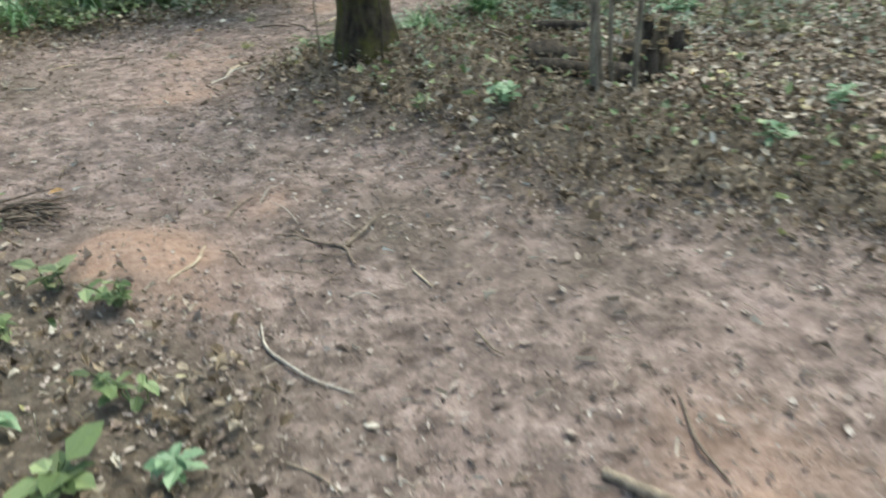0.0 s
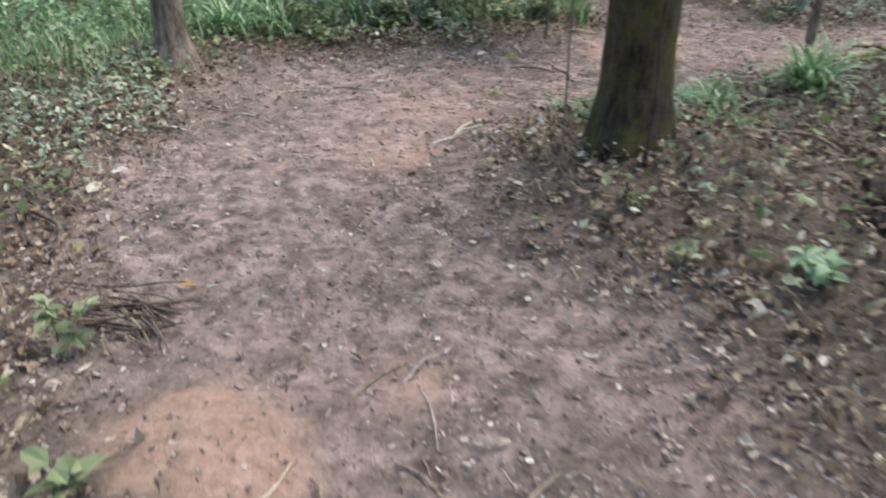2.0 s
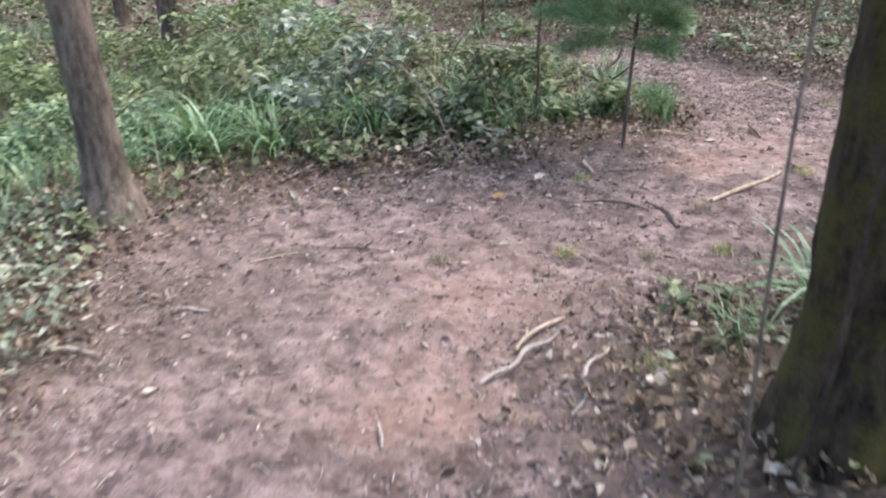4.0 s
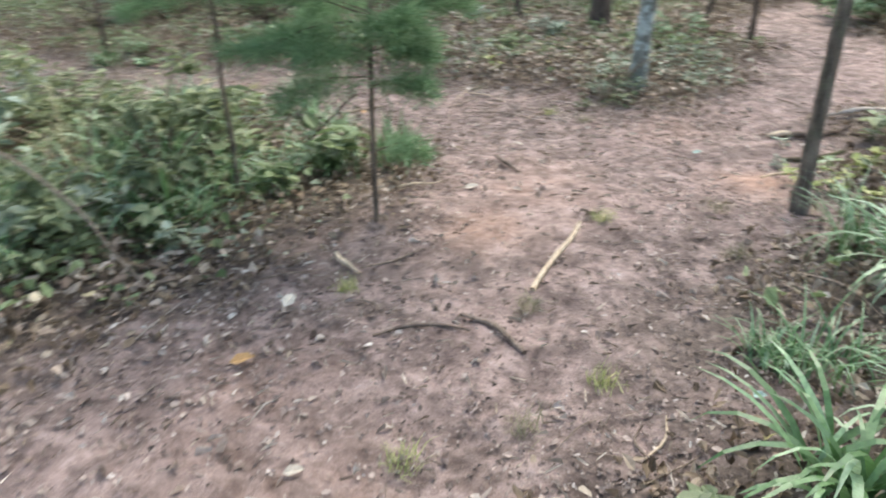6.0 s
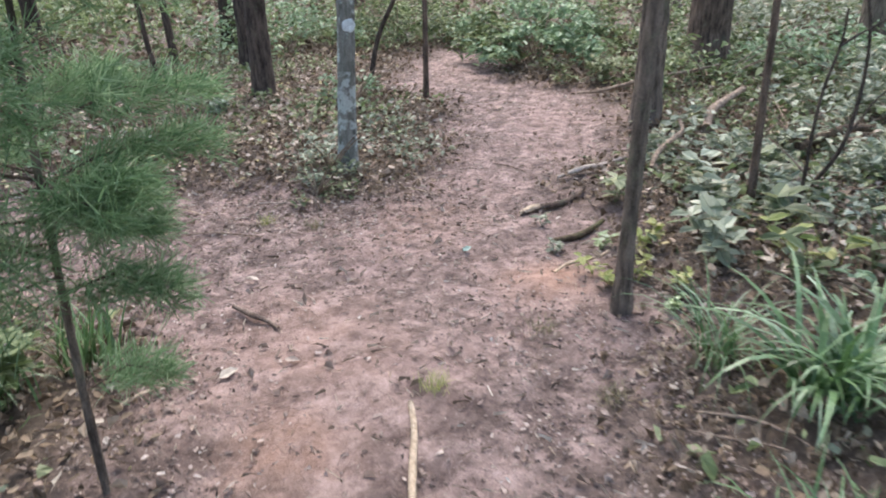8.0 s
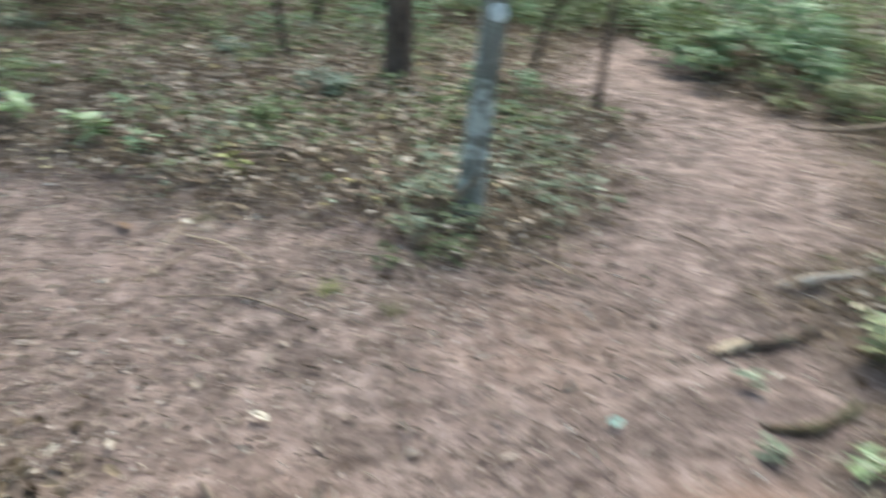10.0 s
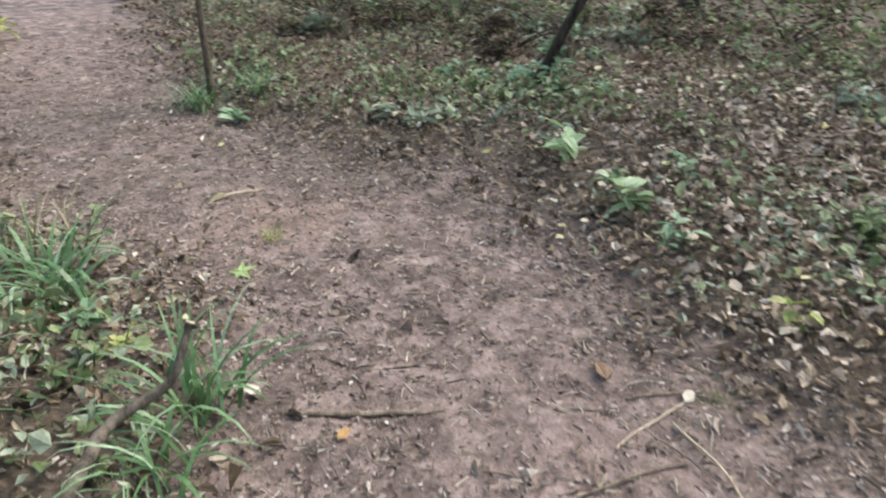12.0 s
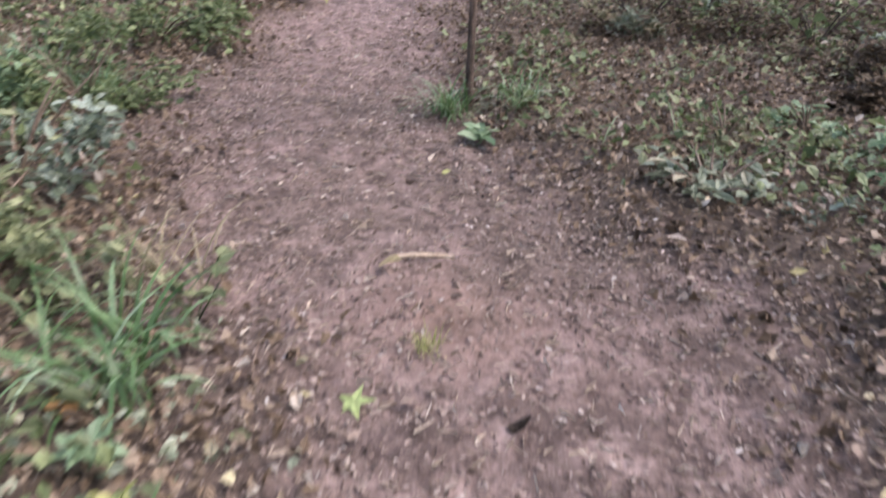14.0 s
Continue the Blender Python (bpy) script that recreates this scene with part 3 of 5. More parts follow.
tree("tree", 3.36, 10.75, 0.128, 10, GREY_BARK, "grey-brown tree trunk beside the trail", lean=(0.02, 0.0), seed=8, flare=0.2)
tree("tree", 6.15, 12.2, 0.27, 12, BROWN_BARK, "stout brown tree trunk standing in undergrowth", lean=(0.02, 0.0), seed=9)
tree("sapling", 1.95, 8.68, 0.026, 4, BROWN_BARK, "thin brown sapling stem in broad-leaved groundcover", lean=(0.0, 0.0), seed=10, leaf_count=250, sides=9, bends=0.02)
tree("sapling", 2.4, 13.02, 0.035, 4, BROWN_BARK, "thin straight sapling at the trail's edge", lean=(0.02, 0), seed=11, leaf_count=250, sides=9)
tree("sapling", 2.27, 14.08, 0.035, 3.5, DARK_BARK, "thin crooked dark sapling by the trail", lean=(0.27, 0), seed=12, leaf_count=200, sides=9, bends=0.09)
tree("sapling", -4.92, 13.52, 0.028, 4, BROWN_BARK, "thin bare sapling stem beside the trail", lean=(-0.01, 0), seed=13, leaf_count=250, sides=9)
tree("sapling", -2.74, 14.9, 0.045, 3.4, DARK_BARK, "dark leaning sapling trunk over leaf litter", lean=(0.55, 0.1), seed=14, z=gz(-2.72, 15.1) + 0.02, leaf_count=300, sides=10, bends=0.05)
tree("tree", -7.6, 10.2, 0.2, 10, BROWN_BARK, "reddish brown tree trunk behind dense undergrowth", lean=(-0.03, 0), seed=15)
tree("tree", -8.6, 13.1, 0.2, 10, BROWN_BARK, "reddish brown tree trunk behind dense undergrowth", lean=(-0.01, 0), seed=16)
tree("tree", -10.8, 18.6, 0.3, 11, BROWN_BARK, "reddish brown tree trunk behind dense undergrowth", lean=(0.02, 0), seed=17)
tree("sapling", 2.4, 8.68, 0.016, 2.2, DARK_BARK, "thin crooked dark sapling in groundcover", lean=(0.16, -0.05), seed=18, leaf_count=120, sides=8, bends=0.09)
tree("sapling", 0.13, 15.2, 0.035, 4, UMBER_BARK, "thin dark sapling stem in brown litter", lean=(-0.03, 0), seed=58, leaf_count=200, sides=9, bends=0.03)
tree("sapling", 0.90, 17.5, 0.06, 4.5, UMBER_BARK, "thin dark sapling stem in brown litter", lean=(-0.06, 0), seed=59, leaf_count=200, sides=9, bends=0.03)
# clump of stems by the rotten stump
for i, (x, y, r, lx) in enumerate([(0.98, 4.46, 0.028, -0.10), (1.05, 4.56, 0.014, -0.04), (1.10, 4.5, 0.015, 0.0), (1.22, 4.44, 0.02, -0.05)]):
    tree("sapling", x, y, r, 4.5, STEM_BARK, "slim grey sapling stem rising beside a rotten stump", lean=(lx, 0.01), seed=20 + i, leaf_count=60, sides=9, bends=0.03, group="stems by the stump")
tree("sapling", -0.80, 4.98, 0.007, 3.0, STEM_BARK, "very thin green-grey stem before a thick trunk", lean=(0.0, 0.0), seed=41, leaf_count=80, sides=7, bends=0.012)
patch_v, patch_f = tube([(0, 0, -0.002), (0, 0, 0.004)], [0.05, 0.04], 12, 0.1, 3)
patch = part("lichen_patch", mesh_of("lichen_patch", patch_v, patch_f, LICHEN), pale_tree, "round white lichen patch")
patch.matrix_basis = pose(0.06, -0.085, 1.12, 90, 0, -15)

# woods further off
FAR = [(-11, 12.5), (-9.5, 17), (-12.5, 9.5), (-14, 16), (-6.2, 19.5), (-4.4, 21.5), (-2.2, 19.2), (-0.4, 22), (2.2, 18.8), (3.6, 22.5), (-1.2, 26), (9.5, 14.5),
       (8.2, 11.2), (11.8, 17.4), (10.2, 21), (6.3, 8.6), (7.6, 24.5), (-8.4, 23), (-17, 13), (14.5, 12), (1.0, 29), (-5.2, 29), (5.6, 30), (13, 29),
       (-10.2, 6.4), (-8.8, 3.2), (8.0, 6.4), (9.8, 1.2), (-5.2, -1.6), (6.9, -4.0), (-2.5, -5), (1.9, -8), (-9.4, -2.5), (8.8, 4.6), (9.2, -1.2)]
model = None
for i, (x, y) in enumerate(FAR):
    if i % 5 == 0:
        model = tree("tree", x, y, 0.11 + 0.035 * (i % 4), 11, (BROWN_BARK, GREY_BARK, DARK_BARK)[i % 3], "upright forest tree trunk standing in undergrowth", lean=(0.01 * (i % 3 - 1), 0), seed=60 + i, leaf_count=1500, group="trees further off")
    else:
        copy_thing(model, pose(x, y, gz(x, y) - 0.06, 0, 0, 77 * i))


# ---- young pines beside the trail ----
NEEDLE_SHAPE = np.array([(0, -0.5, 0), (1, -0.3, 0.1), (1, 0.3, 0.1), (0, 0.5, 0)])


def pine(x, y, height, seed, label, low=0.75, lean=(0, 0), reach=0.55, extra=()):
    rng = np.random.default_rng(seed)
    t = thing("pine_sapling", x, y, label, "pine tree", "young pines beside the trail", z=gz(x, y) - 0.03)
    k = np.linspace(0, 1, 9)
    wob = np.cumsum(rng.normal(0, 0.016, (9, 2)), 0) * (k > 0)[:, None]
    pts = np.stack([lean[0] * height * k + wob[:, 0], lean[1] * height * k + wob[:, 1], height * k], -1)
    part("trunk", mesh_of("trunk", *tube(pts, 0.013 * (1 - 0.8 * k) + 0.002, 9, 0.15, seed), GREY_BARK, True), t)
    sprays = [(h + rng.uniform(-0.04, 0.04), rng.uniform(0, 6.3), 1.0) for h in np.arange(low, height, 0.17) for b in range(4)] + list(extra)
    for h, a, more in sprays:
        s = np.array([np.interp(h, pts[:, 2], pts[:, i]) for i in range(3)])
        ln = reach * (1.1 - 0.5 * (h - low) / (height - low)) * rng.uniform(0.6, 1.05) * more * (0.6 if math.cos(a) > 0.1 and more == 1 else 1.0)
        e = s + ln * np.array([math.cos(a), math.sin(a), rng.uniform(-0.15, 0.25)])
        m = (s + e) / 2 + np.array([0, 0, 0.06])
        twig = part("branch", mesh_of("branch", *tube([s, m, e], [0.005, 0.0035, 0.0015], 5, 0.1, seed, 0, 0.1), BROWN_BARK, True), t)
        tufts = []
        side = np.array([-math.sin(a), math.cos(a), 0])
        for q in np.linspace(0.3, 1, 8):
            for w in (-1, -0.5, 0, 0.5, 1):
                c = (1 - q) ** 2 * s + 2 * q * (1 - q) * m + q * q * e + w * side * ln * 0.3 * (1.3 - q) * rng.uniform(0.6, 1.1) + np.array([0, 0, rng.normal(0, 0.02)])
                n = 14 if more < 0.5 else 22
                tufts.append(leaves(c + rng.normal(0, 0.016, (n, 3)), a + w * 0.9 + rng.normal(0, 0.75, n), rng.normal(0.12, 0.55, n), rng.uniform(-1.5, 1.5, n), rng.uniform(0.045, 0.1, n), np.full(n, 0.0036), 0.3, NEEDLE_SHAPE, [(0, 1, 2, 3)]))
        part("needles", mesh_of("needles", *join(tufts), NEEDLE), twig, "soft feathery green needles")
    return t


pine(-1.82, 8.42, 2.6, 31, "young pine with a thin dark stem and soft green needles", low=1.05, reach=0.8, extra=[(0.92, -0.05, 0.5), (0.98, 0.35, 0.45), (0.97, 3.4, 0.8), (0.85, 2.7, 0.6), (0.9, 4.2, 0.6), (0.8, 3.8, 0.7), (0.75, 5.6, 0.5), (1.0, 5.0, 0.6), (1.1, 2.2, 0.7), (0.42, 0.1, 0.34)])
pine(-2.63, 8.87, 2.8, 32, "young pine with a thin dark stem, its needles high up", low=1.15, reach=0.6)


# ---- grass tufts ----
def tuft(x, y, n, length, width, mat, label, seed, spread=0.06, lean=(0.1, 0.6), bend=(0.8, 2.0), name="grass_tuft", group="grass tufts along the trail", apart=False):
    """A tuft in one mesh, or blade by blade."""
    rng = np.random.default_rng(seed)
    v, f = blades(n, length, width, spread, lean, bend, 6, rng)
    if apart:
        t = thing(name, x, y, label, "grass", group)
        for q in range(n):
            part("blade", mesh_of("blade", v[q * 14:q * 14 + 14], f[:6], mat), t)
        return t
    ob = new(name, mesh_of(name, v, f, mat))
    ob.matrix_world = pose(x, y, gz(x, y) - 0.005, 0, 0, 0)
    return tagged(ob, label, "grass", group)


BIG = "large tuft of broad arching green grass blades"
for i, (x, y, n, ln, wd) in enumerate([
        (-0.5, 6.28, 46, 0.5, 0.034), (-0.12, 6.5, 18, 0.46, 0.03), (0.47, 7.33, 92, 0.6, 0.034), (-0.32, 7.02, 90, 0.22, 0.012),
        (-4.45, 7.05, 70, 0.6, 0.034), (-4.1, 7.35, 56, 0.55, 0.03), (-3.45, 9.3, 40, 0.6, 0.03), (-3.1, 9.35, 40, 0.55, 0.03), (-2.75, 9.0, 30, 0.45, 0.026), (-3.0, 8.45, 22, 0.5, 0.028), (-3.6, 7.95, 24, 0.55, 0.026), (-4.9, 7.6, 90, 0.6, 0.016), (-3.75, 8.3, 60, 0.6, 0.016),
        (-2.1, 9.15, 120, 0.36, 0.012), (-2.45, 8.95, 80, 0.36, 0.014), (-2.75, 8.45, 40, 0.34, 0.02),
        (0.41, 7.75, 70, 0.45, 0.012), (-0.2, 6.9, 60, 0.34, 0.012), (-0.85, 5.9, 60, 0.24, 0.010), (-0.05, 5.75, 50, 0.26, 0.01),
        (-2.42, 10.62, 40, 0.4, 0.024), (-2.3, 10.35, 30, 0.36, 0.02), (-2.12, 10.05, 60, 0.28, 0.010), (-3.3, 10.82, 34, 0.4, 0.027), (-3.5, 10.98, 24, 0.46, 0.026),
        (-4.9, 13.35, 80, 0.4, 0.013), (-4.7, 13.75, 60, 0.35, 0.012), (-6.2, 11.6, 80, 0.4, 0.012)]):
    tuft(x, y, n, ln, wd, GRASS, BIG if n > 85 else "tuft of long green grass blades", 100 + i, bend=(1.0, 2.4), apart=True)
tuft(-1.72, 9.27, 64, 0.34, 0.018, GRASS, "upright tuft of fresh green grass below a young pine", 168, 0.06, (0.0, 0.3), (0.2, 1.0), apart=True)
for i, (x, y) in enumerate([(-3.9, 8.0), (-4.6, 8.05), (-3.3, 8.55), (-5.2, 7.7), (-2.9, 8.75), (-4.2, 9.0), (-5.0, 8.6), (-3.6, 9.3), (-2.3, 9.35), (-3.05, 10.0), (-3.7, 10.7), (-3.9, 11.1)]):
    tuft(x, y, 38, (0.75 if y < 10 else 0.42) if x < -3 else 0.5, 0.013, DRY_GRASS if i % 4 == 3 else GRASS, "loose tuft of long arching grass in undergrowth", 170 + i, 0.12, (0.1, 0.9), (0.8, 2.2), group="long grass in the undergrowth", apart=True)
for i, (x, y) in enumerate([(-1.18, 7.5), (-1.72, 6.62), (0.05, 8.42), (-1.95, 7.75), (-1.32, 6.72), (-0.42, 10.6), (-0.19, 10.35), (-0.62, 8.3), (-0.1, 7.85), (-1.0, 6.95),
                            (-2.3, 6.3), (-3.0, 11.78), (-0.75, 12.4), (-1.1, 5.6), (-0.9, 11.5)]):
    tuft(x, y, 70, 0.085, 0.004, YELLOW if i % 2 else DRY_GRASS, "small short yellowish green grass tuft on bare earth", 140 + i, 0.03, (0.1, 0.9), (0.2, 1.2), group="small tufts on the trail")


# ---- leafy plants ----
def herb(x, y, height, count, size, mat, label, seed, name="leafy_plant", tall=1.0, width=0.6, category="plant", stems=1, group=""):
    rng = np.random.default_rng(seed)
    t = thing(name, x, y, label, category, group, turn=float(rng.uniform(0, 360)))
    one = mesh_of("leaf", *leaves(np.zeros((1, 3)), np.zeros(1), np.zeros(1), np.zeros(1), np.ones(1), np.full(1, width), 0.8), mat)
    tops = []
    for s in range(stems):
        a, tilt = rng.uniform(0, 6.3), rng.uniform(0.05, 0.3) if stems == 1 else rng.uniform(0.2, 0.7)
        e = np.array([math.cos(a) * tilt, math.sin(a) * tilt, 1]) * height * rng.uniform(0.75, 1.1)
        tops.append((e, part("stem", mesh_of("stem", *tube([(0, 0, 0), e * 0.5 + rng.normal(0, 0.015, 3), e], [0.004, 0.0035, 0.002], 5, 0.05, seed, 0, 0.04), mat, True), t)))
    for i in range(count):
        e, stalk = tops[i % stems]
        q = rng.uniform(0.35, 1)
        ob = part("leaf", one, stalk)
        m = Matrix.Translation(Vector(e * q)) @ Matrix([[*row, 0] for row in turned(np.array([i * 2.4 + rng.uniform(-0.4, 0.4)]), np.array([rng.uniform(-0.45, 0.5)]), np.array([rng.uniform(-0.4, 0.4)]))[0]] + [[0, 0, 0, 1]])
        ob.matrix_basis = m @ Matrix.Scale(size * rng.uniform(0.65, 1.2), 4)
    return t


PLANTS = [
    (-0.72, 1.4, 0.12, 14, 0.075, HERB_PALE, "light green seedling in dark leaf mould", 2), (-0.95, 1.72, 0.13, 16, 0.07, HERB, "small green leafy seedling in leaf mould", 3), (-0.8, 1.15, 0.1, 12, 0.08, HERB_PALE, "light green leafy plant beside the trail", 2),
    (-1.55, 2.05, 0.15, 18, 0.08, HERB, "green leafy plant in leaf mould", 3), (1.75, 3.6, 0.16, 18, 0.09, HERB_PALE, "light green leafy sprig in dead leaves", 3), (2.3, 4.1, 0.18, 20, 0.09, HERB_PALE, "light green leafy sprig in dead leaves", 3),
    (-1.25, 12.45, 0.16, 14, 0.085, HERB_PALE, "light green leafy sprig at the trail's edge", 3),
    (0.40, 4.25, 0.14, 34, 0.085, HERB_PALE, "bright green leafy plant in dead leaves", 3), (-1.5, 2.4, 0.14, 12, 0.10, BLUE_HERB, "small grey-green leafy seedling", 2),
    (-1.22, 2.28, 0.16, 22, 0.07, HERB, "green feathery seedling beside an orange earth mound", 3), (-2.05, 2.85, 0.22, 30, 0.07, BLUE_HERB, "grey-green leafy plant at the trail's edge", 2),
    (-1.0, 1.35, 0.12, 14, 0.11, HERB, "green broad-leaved plant beside the trail", 3), (-1.3, 1.55, 0.1, 10, 0.10, HERB_PALE, "light green leafy plant beside the trail", 2),
    (-1.12, 6.15, 0.16, 16, 0.09, BLUE_HERB, "grey-green leafy plant under a grass tuft", 3), (-0.95, 6.2, 0.14, 12, 0.10, BLUE_HERB, "pale grey-green leafy plant by grass", 2),
    (0.62, 8.55, 0.1, 30, 0.05, YELLOW, "yellow-green leafy plant at a thin trunk's foot", 4), (0.85, 8.3, 0.12, 30, 0.055, YELLOW, "yellow-green leafy plant at a thin trunk's foot", 4), (0.68, 8.2, 0.1, 24, 0.05, BRIGHT_LEAF, "light green leafy plant at a thin trunk's foot", 4), (0.95, 8.95, 0.12, 26, 0.055, BRIGHT_LEAF, "light green leafy plant at a thin trunk's foot", 4),
    (1.0, 8.7, 0.16, 24, 0.075, YELLOW, "yellow-green leafy plant at a thin trunk's foot", 3), (0.75, 8.5, 0.13, 22, 0.06, YELLOW, "yellow-green leafy plant at a thin trunk's foot", 3),
    (1.15, 8.35, 0.24, 18, 0.12, GREY_LEAF, "broad pale green leafy plant", 4), (1.5, 8.6, 0.26, 20, 0.12, GREY_LEAF, "broad pale green leafy plant", 4),
    (1.25, 7.9, 0.3, 12, 0.14, HERB, "large-leaved green plant behind grass", 4), (1.6, 7.75, 0.32, 12, 0.15, HERB, "large-leaved green plant behind grass", 4),
    (0.75, 9.12, 0.09, 16, 0.055, GREY_LEAF, "pale grey-green leafy sprig by a fallen branch", 3), (0.66, 8.72, 0.1, 14, 0.06, YELLOW, "yellow-green leafy sprig by a fallen branch", 2),
    (0.95, 9.45, 0.1, 16, 0.055, GREY_LEAF, "pale grey-green leafy sprig by a fallen branch", 3), (1.55, 9.4, 0.2, 18, 0.12, BLUE_HERB, "pale green leafy plant between fallen branches", 3),
    (-2.03, 13.3, 0.24, 14, 0.14, BRIGHT_LEAF, "light green leafy sprig in dead leaves", 3), (-1.5, 12.75, 0.22, 18, 0.09, HERB, "low green plant with pale leaves", 3),
    (-3.2, 8.35, 0.32, 26, 0.13, GREY_LEAF, "pale grey-green broad-leaved weed before a bush", 5), (-3.55, 8.0, 0.36, 26, 0.13, GREY_LEAF, "pale grey-green broad-leaved weed before a bush", 5), (-2.95, 8.7, 0.34, 26, 0.12, BLUE_HERB, "grey-green broad-leaved weed before a bush", 5), (-3.85, 8.05, 0.42, 26, 0.13, BLUE_HERB, "grey-green broad-leaved weed before a bush", 5),
    (-2.75, 8.15, 0.2, 20, 0.09, GREY_LEAF, "pale grey-green weed at the trail's edge", 4), (-2.1, 9.05, 0.3, 40, 0.15, HERB, "bright green broad-leaved plant below a young pine", 4), (-2.35, 8.85, 0.2, 22, 0.12, HERB, "bright green broad-leaved plant below a young pine", 4),
    (1.25, 8.45, 0.22, 16, 0.17, GREY_LEAF, "broad pale green leafy plant", 4), (1.8, 8.85, 0.24, 18, 0.15, GREY_LEAF, "broad pale green leafy plant", 4), (2.65, 8.95, 0.24, 18, 0.16, BLUE_HERB, "broad grey-green leafy plant in groundcover", 4),
    (2.2, 9.25, 0.22, 18, 0.14, GREY_LEAF, "broad pale green leafy plant", 4), (3.2, 9.3, 0.26, 18, 0.16, GREY_LEAF, "broad pale green leafy plant", 4), (1.9, 8.35, 0.2, 16, 0.15, BLUE_HERB, "broad grey-green leafy plant in groundcover", 4),
    (-2.81, 10.69, 0.1, 20, 0.045, YELLOW, "low yellowish plant among dead leaves", 3), (-1.5, 12.73, 0.26, 14, 0.12, BRIGHT_LEAF, "light green leafy plant at the litter's edge", 3),
    (-0.66, 12.0, 0.16, 9, 0.075, YELLOW, "bright yellow-green leafy sprig in litter", 2), (-1.3, 13.3, 0.18, 16, 0.08, HERB_PALE, "light green leafy sprig in dead leaves", 3),
    (-2.75, 10.5, 0.16, 30, 0.055, HERB, "low green leafy plant beside a fallen branch", 3), (-2.95, 10.2, 0.2, 34, 0.055, HERB, "low green leafy plant beside a fallen branch", 3),
    (-3.0, 10.75, 0.16, 14, 0.08, HERB_PALE, "broad-leaved green plant beside a fallen branch", 3), (-2.4, 10.25, 0.1, 24, 0.045, BLUE_HERB, "tiny-leaved grey-green creeping plant", 4),
    (-3.6, 11.2, 0.22, 24, 0.07, BLUE_HERB, "grey-green small-leaved plant by the trail", 4), (-3.9, 11.05, 0.26, 24, 0.08, BLUE_HERB, "grey-green small-leaved plant by the trail", 4),
    (-4.45, 13.2, 0.14, 12, 0.13, HERB_PALE, "light green broad-leaved plant at the trail's edge", 2), (-2.9, 8.25, 0.26, 16, 0.16, BLUE_HERB, "grey-green large-leaved plant by a young pine", 3),
    (-4.1, 5.75, 0.16, 20, 0.08, BLUE_HERB, "grey-green leafy plant below a slender trunk", 3), (1.55, 7.9, 0.26, 8, 0.13, YELLOW, "yellow-green large-leaved plant in groundcover", 3),
    (1.5, 8.2, 0.22, 8, 0.11, YELLOW, "yellow-green leafy plant in groundcover", 2), (-0.35, 4.55, 0.13, 16, 0.06, BLUE_HERB, "small grey-green plant in dead leaves", 4), (-0.1, 4.2, 0.12, 14, 0.06, BLUE_HERB, "small grey-green plant in dead leaves", 4)]
for i, (x, y, h, n, s, mat, label, st) in enumerate(PLANTS):
    herb(x, y, h, n, s, mat, label, 200 + i, stems=st)


# ---- bushes ----
def bush(x, y, rx, rz, count, size, mat, label, seed, name="bush", wood=DEAD_WOOD):
    rng = np.random.default_rng(seed)
    t = thing(name, x, y, label, "bush")
    for i in range(7):
        a, r = rng.uniform(0, 6.3), rng.uniform(0.3, 1) * rx
        e = np.array([math.cos(a) * r, math.sin(a) * r, rz * rng.uniform(0.5, 1.1)])
        part("stem", mesh_of("stem", *tube([(0, 0, 0), e * 0.5 + np.array([0, 0, 0.12 * rz]), e], [0.01, 0.007, 0.002], 6, 0.1, seed + i, 0, 0.07), wood, True), t)
    m = max(8, count // 45)
    a, rr = rng.uniform(0, 6.3, m), np.sqrt(rng.random(m)) * rx
    c = np.stack([np.cos(a) * rr, np.sin(a) * rr, rz * rng.uniform(0.12, 1, m) * np.sqrt(np.maximum(0.08, 1 - (rr / rx) ** 2))], -1)
    p = c[rng.integers(0, m, count)] + rng.normal(0, 1, (count, 3)) * np.array([0.1, 0.1, 0.06]) * max(rx, 0.5)
    p[:, 2] = np.maximum(p[:, 2], 0.01)
    v, f = leaves(p, rng.uniform(0, 6.3, count), rng.uniform(-0.7, 0.5, count), rng.uniform(-0.6, 0.6, count), size * rng.uniform(0.6, 1.3, count), size * 0.5 * rng.uniform(0.7, 1.3, count))
    part("foliage", mesh_of("foliage", v, f, mat), t)
    return t


